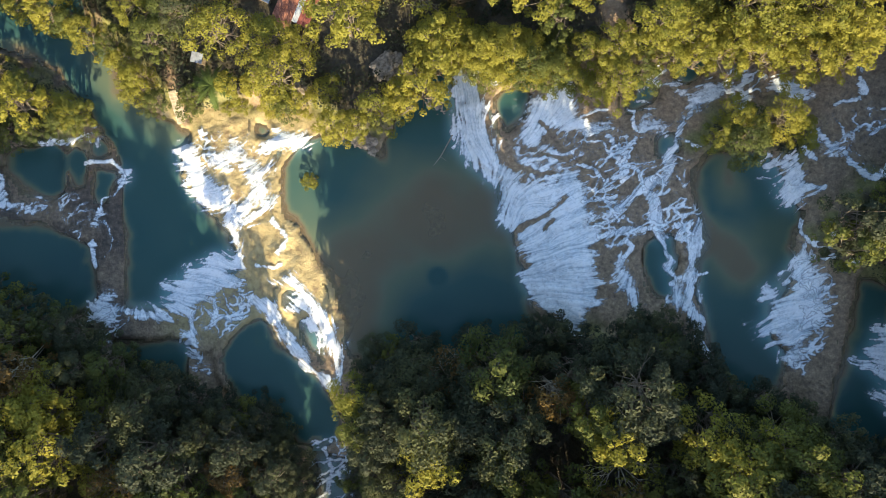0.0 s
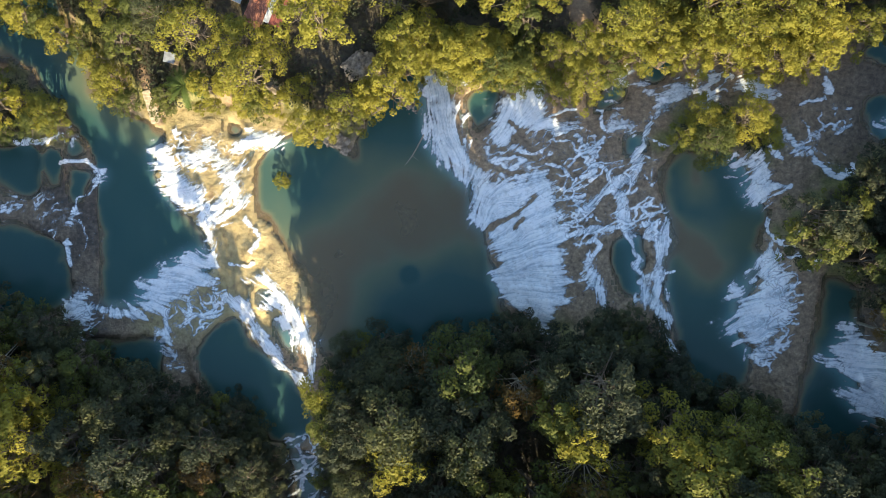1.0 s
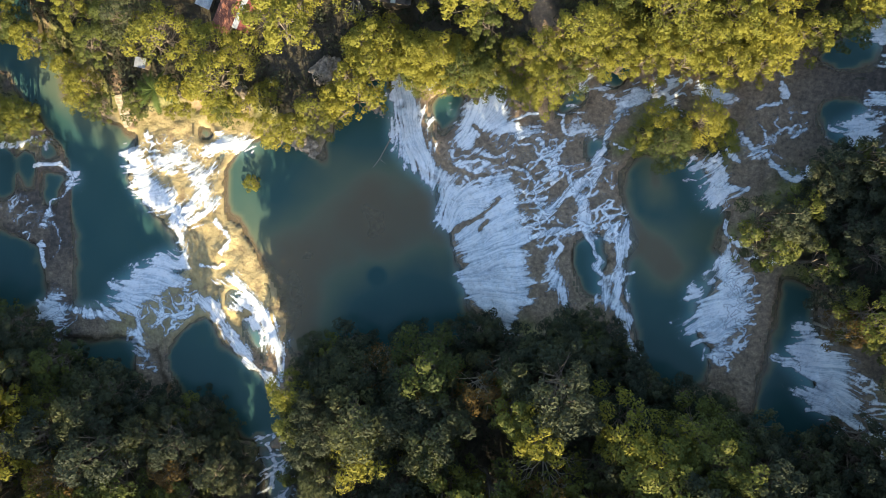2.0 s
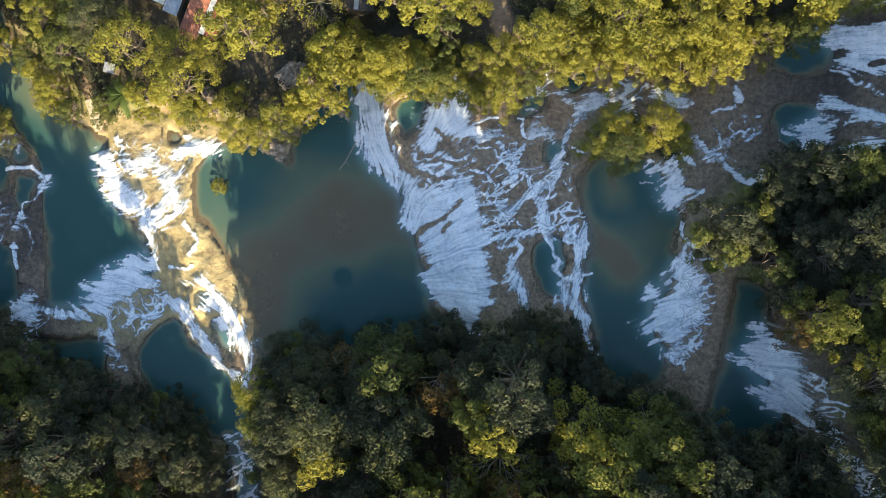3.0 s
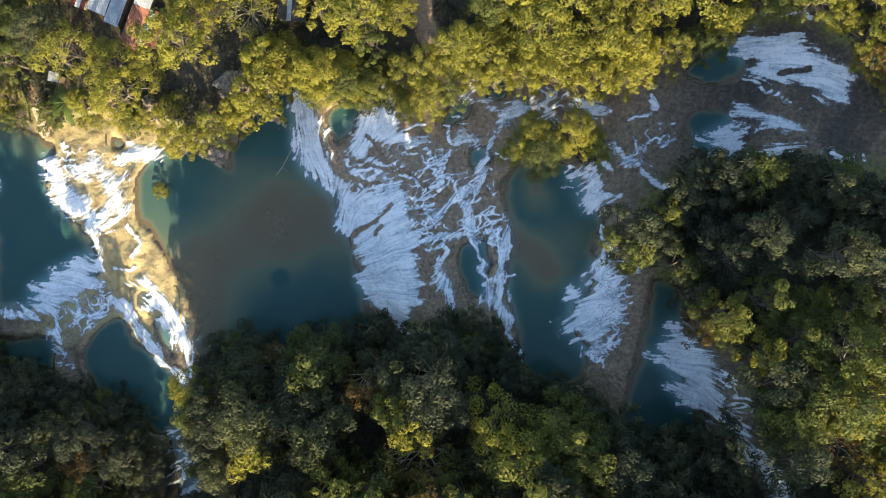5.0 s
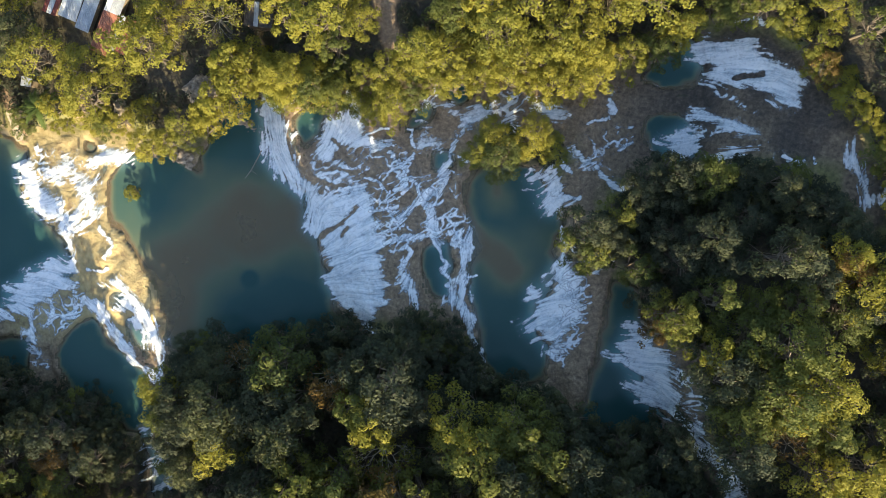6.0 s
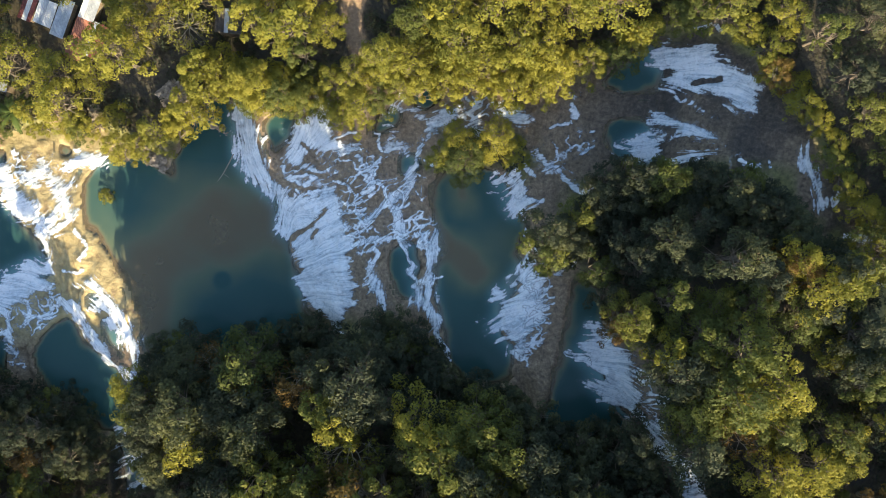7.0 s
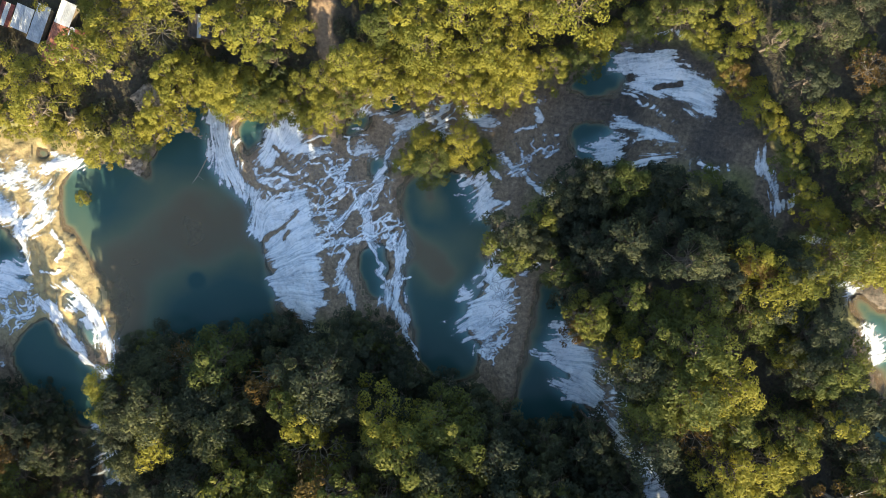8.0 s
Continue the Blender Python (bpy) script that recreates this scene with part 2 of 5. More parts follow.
def mix(nodes, links, fac, a, b):
    m = nodes.new("ShaderNodeMix")
    m.data_type = "RGBA"
    for key, v in ((0, fac), (6, a), (7, b)):
        if isinstance(v, (int, float)):
            m.inputs[key].default_value = v
        elif isinstance(v, tuple):
            m.inputs[key].default_value = (*v, 1)
        else:
            links.new(v, m.inputs[key])
    return m.outputs[2]


def bump(nodes, links, source, strength, distance, bsdf):
    b = nodes.new("ShaderNodeBump")
    b.inputs["Strength"].default_value, b.inputs["Distance"].default_value = strength, distance
    links.new(source, b.inputs["Height"])
    links.new(b.outputs[0], bsdf.inputs["Normal"])


def attribute(nodes, name):
    a = nodes.new("ShaderNodeAttribute")
    a.attribute_name = name
    return a.outputs["Fac"]


def ground_material():
    m, n, l, b = material("travertine_and_soil")
    big, fine = noise_node(n, l, 0.16, 5), noise_node(n, l, 1.6, 8, 0.65)
    rock = ramp(n, [(0.30, (0.06, 0.043, 0.032)), (0.43, (0.16, 0.108, 0.072)), (0.58, (0.27, 0.19, 0.122)), (0.76, (0.46, 0.36, 0.22))])
    l.new(fine.outputs["Fac"], rock.inputs["Fac"])
    # paler, yellower stone, mixed in mostly round the western cascade
    moss = ramp(n, [(0.30, (0.18, 0.125, 0.06)), (0.45, (0.33, 0.26, 0.11)), (0.68, (0.46, 0.37, 0.17))])
    l.new(noise_node(n, l, 0.7, 6, 0.55).outputs["Fac"], moss.inputs["Fac"])
    stone = mix(n, l, attribute(n, "ochre"), rock.outputs[0], moss.outputs[0])
    # litter is kept near black, so its colour deepens the shade between crowns
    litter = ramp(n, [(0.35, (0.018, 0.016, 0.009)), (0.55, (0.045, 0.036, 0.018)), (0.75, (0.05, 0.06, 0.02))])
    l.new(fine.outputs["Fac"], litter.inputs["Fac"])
    dirt = ramp(n, [(0.3, (0.20, 0.13, 0.08)), (0.7, (0.36, 0.25, 0.15))])
    l.new(fine.outputs["Fac"], dirt.inputs["Fac"])
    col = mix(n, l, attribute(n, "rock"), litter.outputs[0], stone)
    # dark rock colour: painted tree shade in the east, wet stone in the west
    shaded_wet = ramp(n, [(0.32, (0.022, 0.019, 0.014)), (0.52, (0.060, 0.046, 0.034)), (0.72, (0.13, 0.10, 0.072))])
    l.new(fine.outputs["Fac"], shaded_wet.inputs["Fac"])
    col = mix(n, l, attribute(n, "shaded_wet"), col, shaded_wet.outputs[0])
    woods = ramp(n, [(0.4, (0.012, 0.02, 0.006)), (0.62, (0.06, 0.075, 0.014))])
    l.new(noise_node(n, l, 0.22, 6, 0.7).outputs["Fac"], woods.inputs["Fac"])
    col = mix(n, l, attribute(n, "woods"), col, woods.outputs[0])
    green = ramp(n, [(0.35, (0.10, 0.095, 0.03)), (0.65, (0.20, 0.19, 0.06))])
    l.new(fine.outputs["Fac"], green.inputs["Fac"])
    col = mix(n, l, attribute(n, "moss"), col, green.outputs[0])
    col = mix(n, l, attribute(n, "path"), col, dirt.outputs[0])
    l.new(col, b.inputs["Base Color"])
    b.inputs["Roughness"].default_value = 0.6
    # worn ledges: warped ridges that catch low light
    ledge = noise_node(n, l, 0.55, 7, 0.62)
    ledge.noise_type = "RIDGED_MULTIFRACTAL"
    ledge.inputs["Distortion"].default_value = 0.9
    lumps = n.new("ShaderNodeMath")
    lumps.operation = "MULTIPLY_ADD"
    lumps.inputs[1].default_value = 0.35
    l.new(ledge.outputs["Fac"], lumps.inputs[0]), l.new(fine.outputs["Fac"], lumps.inputs[2])
    bump(n, l, lumps.outputs[0], 0.75, 0.35, b)
    return m


def water_material():
    m, n, l, b = material("river_water")
    n.remove(b)
    out = n["Material Output"]
    depth = attribute(n, "depth")
    body = n.new("ShaderNodeBsdfDiffuse")
    patches = noise_node(n, l, 0.05, 3)
    deep = mix(n, l, patches.outputs["Fac"], (0.025, 0.072, 0.070), (0.046, 0.098, 0.084))
    shallow = n.new("ShaderNodeMapRange")
    shallow.inputs[1].default_value, shallow.inputs[2].default_value = 0.0, 3.0
    l.new(depth, shallow.inputs[0])
    murk = ramp(n, [(0.04, (0.27, 0.19, 0.11)), (0.24, (0.185, 0.145, 0.088)), (0.42, (0.115, 0.138, 0.085)), (0.68, (0.038, 0.088, 0.078)), (0.95, (0.025, 0.072, 0.070))])
    l.new(shallow.outputs[0], murk.inputs["Fac"])
    col = mix(n, l, 0.35, murk.outputs[0], mix(n, l, shallow.outputs[0], murk.outputs[0], deep))
    col = mix(n, l, attribute(n, "milk"), col, (0.17, 0.34, 0.36))
    l.new(col, body.inputs["Color"])
    clear = n.new("ShaderNodeBsdfTransparent")
    clear.inputs["Color"].default_value = (0.80, 0.93, 0.86, 1)
    veil = n.new("ShaderNodeMapRange")
    veil.inputs[1].default_value, veil.inputs[2].default_value = 0.0, 1.1
    veil.inputs[3].default_value, veil.inputs[4].default_value = 0.30, 0.97
    l.new(depth, veil.inputs[0])
    under = n.new("ShaderNodeMixShader")
    l.new(veil.outputs[0], under.inputs[0]), l.new(clear.outputs[0], under.inputs[1]), l.new(body.outputs[0], under.inputs[2])
    gloss = n.new("ShaderNodeBsdfGlossy")
    gloss.inputs["Roughness"].default_value = 0.08
    fres = n.new("ShaderNodeFresnel")
    fres.inputs["IOR"].default_value = 1.33
    rip = noise_node(n, l, 0.9, 5, 0.6)
    bp = n.new("ShaderNodeBump")
    bp.inputs["Strength"].default_value, bp.inputs["Distance"].default_value = 0.35, 0.12
    l.new(rip.outputs["Fac"], bp.inputs["Height"])
    l.new(bp.outputs[0], gloss.inputs["Normal"]), l.new(bp.outputs[0], fres.inputs["Normal"])
    top = n.new("ShaderNodeMixShader")
    l.new(fres.outputs[0], top.inputs[0]), l.new(under.outputs[0], top.inputs[1]), l.new(gloss.outputs[0], top.inputs[2])
    l.new(top.outputs[0], out.inputs["Surface"])
    return m


def foam_material():
    m, n, l, b = material("white_water")
    fine = noise_node(n, l, 4.0, 8, 0.7)
    col = ramp(n, [(0.12, (0.34, 0.42, 0.47)), (0.40, (0.60, 0.66, 0.70)), (0.70, (0.80, 0.82, 0.83))])
    tone = n.new("ShaderNodeMath")
    tone.operation = "MULTIPLY_ADD"
    l.new(fine.outputs["Fac"], tone.inputs[0])
    tone.inputs[1].default_value = 0.35
    l.new(attribute(n, "flow"), tone.inputs[2])
    l.new(tone.outputs[0], col.inputs["Fac"])
    l.new(col.outputs[0], b.inputs["Base Color"])
    b.inputs["Roughness"].default_value = 0.55
    # torn edges: the cover is broken up by coarse and fine froth
    torn = noise_node(n, l, 1.7, 9, 0.72)
    torn.inputs["Distortion"].default_value = 0.8
    a = n.new("ShaderNodeMath")
    a.operation = "MULTIPLY_ADD"
    l.new(torn.outputs["Fac"], a.inputs[0])
    a.inputs[1].default_value = 1.4
    l.new(attribute(n, "foam"), a.inputs[2])
    s = n.new("ShaderNodeMapRange")
    s.interpolation_type = "SMOOTHSTEP"
    for k, v in enumerate((0.80, 1.66, 0.0, 1.0)):
        s.inputs[k + 1].default_value = v
    l.new(a.outputs[0], s.inputs[0])
    l.new(s.outputs[0], b.inputs["Alpha"])
    bump(n, l, fine.outputs["Fac"], 0.5, 0.15, b)
    return m


def leaf_material(name, dark, mid, bright):
    m, n, l, b = material(name)
    geo, info = n.new("ShaderNodeNewGeometry"), n.new("ShaderNodeObjectInfo")
    r = ramp(n, [(0.0, dark), (0.5, mid), (1.0, bright)])
    add = n.new("ShaderNodeMath")
    add.operation = "MULTIPLY_ADD"
    l.new(info.outputs["Random"], add.inputs[0])
    add.inputs[1].default_value = 0.45
    half = n.new("ShaderNodeMath")
    half.operation = "MULTIPLY_ADD"
    half.inputs[1].default_value = 0.2
    l.new(geo.outputs["Random Per Island"], half.inputs[0])
    spray = n.new("ShaderNodeMath")
    spray.operation = "MULTIPLY"
    spray.inputs[1].default_value = 0.4
    l.new(attribute(n, "clump"), spray.inputs[0])
    l.new(spray.outputs[0], half.inputs[2])
    l.new(half.outputs[0], add.inputs[2])
    l.new(add.outputs[0], r.inputs["Fac"])
    l.new(r.outputs[0], b.inputs["Base Color"])
    b.inputs["Roughness"].default_value = 0.7
    b.inputs["Specular IOR Level"].default_value = 0.25
    tr = n.new("ShaderNodeBsdfTranslucent")
    l.new(r.outputs[0], tr.inputs["Color"])
    mx = n.new("ShaderNodeMixShader")
    mx.inputs[0].default_value = 0.45
    l.new(b.outputs[0], mx.inputs[1]), l.new(tr.outputs[0], mx.inputs[2])
    l.new(mx.outputs[0], n["Material Output"].inputs["Surface"])
    return m


def plain_material(name, a, b_, scale, rough=0.8, metal=0.0, bumps=0.3):
    m, n, l, b = material(name)
    nz = noise_node(n, l, scale, 6)
    r = ramp(n, [(0.35, a), (0.65, b_)])
    l.new(nz.outputs["Fac"], r.inputs["Fac"])
    l.new(r.outputs[0], b.inputs["Base Color"])
    b.inputs["Roughness"].default_value, b.inputs["Metallic"].default_value = rough, metal
    bump(n, l, nz.outputs["Fac"], bumps, 0.05, b)
    return m


GROUND, WATER, FOAM = ground_material(), water_material(), foam_material()
# tones hold some light: green is greyed like shaded crowns, olive lifted like sunlit
LEAF = {
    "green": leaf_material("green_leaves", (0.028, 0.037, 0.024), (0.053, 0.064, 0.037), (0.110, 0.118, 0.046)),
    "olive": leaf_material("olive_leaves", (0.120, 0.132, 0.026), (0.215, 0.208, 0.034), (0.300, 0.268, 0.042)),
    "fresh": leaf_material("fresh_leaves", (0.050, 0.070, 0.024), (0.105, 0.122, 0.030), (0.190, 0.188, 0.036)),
    "rust": leaf_material("rusty_leaves", (0.10, 0.065, 0.022), (0.15, 0.095, 0.03), (0.17, 0.12, 0.03)),
    "palm": leaf_material("palm_leaves", (0.06, 0.09, 0.02), (0.09, 0.13, 0.03), (0.12, 0.16, 0.03)),
}
BARK = plain_material("bark", (0.07, 0.055, 0.04), (0.16, 0.13, 0.10), 4.0)
PALE_BARK = plain_material("pale_bark", (0.18, 0.16, 0.12), (0.32, 0.28, 0.22), 4.0)

# ---- ground: one sheet out to the horizon ----
def axis(a, b, step):
    core = np.arange(a, b + step / 2, step)
    out = step * np.cumsum(1.35 ** np.arange(1, 25))
    return np.concatenate([a - out[::-1], core, b + out])


gx, gy = axis(-86, 128, 0.5), axis(-52, 48, 0.5)
GX, GY = np.meshgrid(gx, gy)
GH = height(GX, GY)
land = bank(GX, GY)
TRACKS = [([(25.7, 43.6), (25.5, 38), (27.6, 32.6)], 1.9), ([(-46.8, 28), (-45.8, 25.6), (-44.2, 19.5)], 0.8), ([(-31.8, 26), (-31.4, 22.5)], 1.0),
          ([(-9, 28.5), (-7, 27)], 1.6)]
path = np.zeros(GX.shape)
for pts, w in TRACKS:
    path = np.maximum(path, smooth(w + 0.5, w - 0.5, line_distance(GX, GY, pts) + 1.2 * (fractal(GX, GY, 2.0, 7, 2) - 0.5)))
ny, nx = GX.shape
ids = np.arange(ny * nx).reshape(ny, nx)
quads = np.stack([ids[:-1, :-1], ids[:-1, 1:], ids[1:, 1:], ids[1:, :-1]], -1).reshape(-1, 4)
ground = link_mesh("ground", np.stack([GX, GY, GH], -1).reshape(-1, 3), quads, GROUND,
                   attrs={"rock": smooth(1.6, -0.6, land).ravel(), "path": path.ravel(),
                          "ochre": (0.10 + 0.68 * smooth(-51, -46, GX) * smooth(-12, -20, GX) * smooth(-22, -14, GY)).ravel(),
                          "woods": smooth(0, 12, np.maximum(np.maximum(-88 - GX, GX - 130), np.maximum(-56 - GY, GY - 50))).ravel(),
                          # east part paints the shade of the trees, west part is wet basins
                          "shaded_wet": (np.maximum(smooth(58, 80, GX), 0.95 * smooth(-51, -56, GX)) * smooth(1.0, -1.0, land) * (0.35 + 0.6 * smooth(0.35, 0.6, fractal(GX, GY, 7.0, 221, 3)))).ravel(),
                          "moss": (smooth(-4.0, -0.5, land) * smooth(2.5, 1.0, land) * smooth(0.35, 0.6, fractal(GX, GY, 3.0, 211, 3))).ravel()})
tagged(ground, "brown travertine riverbed and dark leaf-littered forest banks", "ground", kind="structure")

# ---- fine plan of the river, for pools and white water ----
CELL = 0.15
fx, fy = np.arange(-84, 126, CELL), np.arange(-50, 46, CELL)
FX, FY = np.meshgrid(fx, fy)


def sample(grid_x, grid_y, values, x, y):
    i = np.clip(np.searchsorted(grid_x, x) - 1, 0, len(grid_x) - 2)
    j = np.clip(np.searchsorted(grid_y, y) - 1, 0, len(grid_y) - 2)
    u, v = (x - grid_x[i]) / (grid_x[i + 1] - grid_x[i]), (y - grid_y[j]) / (grid_y[j + 1] - grid_y[j])
    return (values[j, i] * (1 - u) + values[j, i + 1] * u) * (1 - v) + (values[j + 1, i] * (1 - u) + values[j + 1, i + 1] * u) * v


def ground_at(x, y):
    return sample(gx, gy, GH, np.asarray(x, float), np.asarray(y, float))


def grid_mesh(keep, X, Y, Z):
    """Vertices, quads and the chosen vertex indices of the cells marked in keep."""
    j, i = np.nonzero(keep)
    w = X.shape[1]
    q = np.stack([j * w + i, j * w + i + 1, (j + 1) * w + i + 1, (j + 1) * w + i], -1)
    used, inv = np.unique(q, return_inverse=True)
    v = np.stack([X.ravel()[used], Y.ravel()[used], Z.ravel()[used]], -1)
    return v, inv.reshape(-1, 4), used


def window(pts, pad):
    """The part of the fine grid round some points."""
    xs, ys = [p[0] for p in pts], [p[1] for p in pts]
    i0, i1 = np.searchsorted(fx, (min(xs) - pad, max(xs) + pad))
    j0, j1 = np.searchsorted(fy, (min(ys) - pad, max(ys) + pad))
    return slice(j0, j1), slice(i0, i1)


def blur(a, radius):
    k = np.exp(-0.5 * (np.arange(-3 * radius, 3 * radius + 1) / radius) ** 2)
    k /= k.sum()
    p = np.pad(a, 3 * radius, mode="edge")
    p = sum(w * p[:, i:i + a.shape[1]] for i, w in enumerate(k))
    return sum(w * p[i:i + a.shape[0], :] for i, w in enumerate(k))


FH = sample(gx, gy, GH, FX, FY)
SURF = FH.copy()
for name, (level, depth, pts) in POOLS.items():
    at = window(pts, 2)
    fd = inside_distance(FX[at], FY[at], pts)
    SURF[at] = np.where(fd > -0.8, np.maximum(SURF[at], level), SURF[at])

# streaks that run down the slope: noise smeared along the flow
base = blur(river_level(FX, FY), 7)
vy, vx = np.gradient(-base)
vy2, vx2 = np.gradient(-blur(FH, 5))
vx, vy = vx + 0.25 * vx2, vy + 0.25 * vy2
size = np.hypot(vx, vy) + 1e-6
vx, vy = vx / size, vy / size
# known runs of the water, which bend the streaks
def guide(*pts):
    for (ax, ay), (bx, by) in zip(pts, pts[1:]):
        at = window([(ax, ay), (bx, by)], 6.5)
        w = np.exp(-(line_distance(FX[at], FY[at], [(ax, ay), (bx, by)]) / 2.6) ** 2) * 4.0 / math.hypot(bx - ax, by - ay)
        vx[at], vy[at] = vx[at] + w * (bx - ax), vy[at] + w * (by - ay)


guide((17.9, 26.8), (20.3, 21.2), (17.4, 18.5), (13.6, 15.7))
guide((26.9, 17.7), (21.2, 18.2), (15.5, 16.2), (12.1, 12.9), (10.4, 9.2))
guide((23.1, 9.8), (17.4, 7.6), (11.3, 5.3))
guide((23.6, 5.1), (18.3, 2.3), (13.3, 0.3))
guide((25.5, 0.3), (19.3, -0.6), (13.3, -2.2))
guide((24.5, -4.4), (19.3, -4.5), (14.8, -5.7))
guide((25.9, -8.7), (21.2, -7.4), (14.2, -8.2))
guide((23.3, -14.2), (21.2, -11.8), (18.3, -12))
guide((51.7, 25.2), (45.3, 23.9), (38.9, 21.7))
guide((93, 24.2), (87.9, 26.9), (82.3, 28.4), (77.1, 32.1))
guide((87, 32.5), (83, 32), (77.9, 33))
guide((91.2, 21), (87.1, 25.1), (80.6, 26.7))
guide((87.7, 16.1), (83.7, 19.5), (77.6, 21.8))
guide((87.7, 16.1), (82.8, 17.4), (77.1, 18.7))
guide((87.4, 16.1), (82.7, 14.5), (77.1, 13.9))
guide((59.5, -6.8), (55.2, -8.8), (50.4, -10.3))
guide((59.5, -11.2), (55.2, -12.7), (48.4, -14.8))
guide((57.6, -16.6), (55.2, -16.7), (52.3, -17.2))
guide((76.7, -30.7), (73.1, -25), (66.6, -20.4))
guide((79.4, -28.9), (76.3, -24.2), (72.7, -19.9))
guide((73.5, -19.8), (69.5, -17.4), (66.2, -16.5))
guide((-22.7, 16.9), (-27, 16), (-31, 14.3))
guide((-32, 14.2), (-37, 11.4), (-44.2, 9.5))
guide((-29, 11.3), (-33, 7.5), (-35.7, 3.2))
guide((-36, 15.2), (-41, 13.8), (-46.1, 14.4))
guide((-37.1, 8.5), (-39.7, 6.6), (-42.8, 5.7))
guide((-34.3, -1.2), (-35, -5.1), (-36, -8))
guide((-34.4, -9.9), (-39.4, -7), (-46.3, -9))
guide((-34.5, -7.5), (-37.5, -4.1), (-38.2, -1.2))
guide((-43.4, -13.9), (-46.3, -12.4), (-48.3, -10.9))
guide((-27.2, -6.9), (-23.3, -9.7), (-19.5, -15.5), (-17.1, -21.2), (-17.6, -26.1))
guide((-32.4, -10.8), (-27.9, -15.1), (-23.5, -21.4), (-18.6, -25.9))
guide((-27, -6.5), (-24, -8.5), (-20.5, -13), (-17.8, -18), (-17.6, -26))
guide((-33.2, -11.1), (-28.9, -13.5), (-26, -17.9), (-21.7, -23.2), (-18.6, -26.6))
guide((3, 28), (4.5, 20), (6, 14.5), (11, 8), (13, 3))
guide((19, 26), (18, 20), (14.5, 16), (12, 13))
guide((30, 17), (22, 14), (15, 10), (11, 6))
guide((27, 9), (20, 5), (14, 0))
guide((27, 0), (20, -4), (15, -6))
guide((27, -7), (21, -9), (17, -12))
guide((25.5, -12), (22, -15))
guide((-22.5, 17.5), (-29, 16.5), (-36, 17), (-42, 15), (-46, 14))
guide((-30, 12), (-34, 9), (-41, 9))
guide((-29, 8), (-33, 5), (-37, 2.5))
guide((-33.5, -9), (-38, -7), (-43, -6.5))
guide((-36, -12), (-42, -11), (-47, -10))
guide((61, -5), (56, -9), (50, -14))
guide((60, -12), (55, -15), (51, -17))
guide((56, 1), (56, -5), (53, -9))
guide((94, 25), (87, 28.5), (80, 31), (76, 33))
guide((92, 23), (86, 26), (80, 28))
guide((89.5, 17), (84, 19.5), (78, 21))
guide((89, 16.5), (83, 17.3), (78, 16.8))
guide((88, 16), (82, 14.6), (73, 15))
guide((77, -17), (72, -19), (65, -18))
guide((78, -28), (72, -25), (67, -22))
guide((44.7, 23.4), (40.8, 21.2), (38.8, 17.2), (36.8, 13.5), (35.1, 10.2), (32.4, 7.3), (28.5, 3.5), (26.3, 2.4))
guide((39.8, 2), (38.1, -3.1), (38.1, -9.3), (40.4, -15.5), (42, -18))
guide((32.4, 7.1), (33.8, 2.6), (36, -0.9), (38.3, -2.2))
guide((29.3, -0.9), (27.8, -3.8), (28.9, -6.7), (30.9, -11.3))
guide((58, 11), (55, 9), (51, 7))
guide((99, 16), (100, 10), (101, 6))
vx, vy = blur(vx, 3), blur(vy, 3)
turn = 1.0 * (fractal(FX, FY, 5.0, 191, 2) - 0.5) + 0.7 * (fractal(FX, FY, 1.8, 195, 2) - 0.5)
vx, vy = vx * np.cos(turn) - vy * np.sin(turn), vx * np.sin(turn) + vy * np.cos(turn)
size = np.hypot(vx, vy) + 1e-6
vx, vy = vx / size, vy / size
RIVER = np.nonzero((bank(FX, FY) < 3.0).ravel())[0]


def level_out(v):
    """Spreads bell-shaped values evenly over 0 to 1."""
    z = (v - v[RIVER].mean()) / (v[RIVER].std() + 1e-9)
    return 0.5 + 0.5 * np.tanh(0.8 * z)


def smear(grain, steps):
    out = np.zeros(FX.size)
    flat, ux, uy = grain.ravel(), vx.ravel(), vy.ravel()
    for way in (1, -1):
        px, py = (RIVER % len(fx)).astype(float), (RIVER // len(fx)).astype(float)
        for k in range(steps):
            at = np.clip(np.rint(py), 0, len(fy) - 1).astype(int) * len(fx) + np.clip(np.rint(px), 0, len(fx) - 1).astype(int)
            out[RIVER] += flat[at]
            px, py = px + way * ux[at], py + way * uy[at]
    return level_out(out).reshape(FX.shape)


fine_streak = smear(RNG.random(FX.shape), 10)
wide_streak = smear(blur(RNG.random(FX.shape), 1), 16)
long_streak = smear(blur(RNG.random(FX.shape), 3), 22)
turbid = fractal(FX, FY, 2.2, 201, 5)
patchy = fractal(FX, FY, 6.0, 181, 3)
streak = level_out((0.8 * fine_streak + 0.7 * wide_streak + 0.4 * long_streak + 2.2 * turbid + 0.8 * patchy).ravel()).reshape(FX.shape)


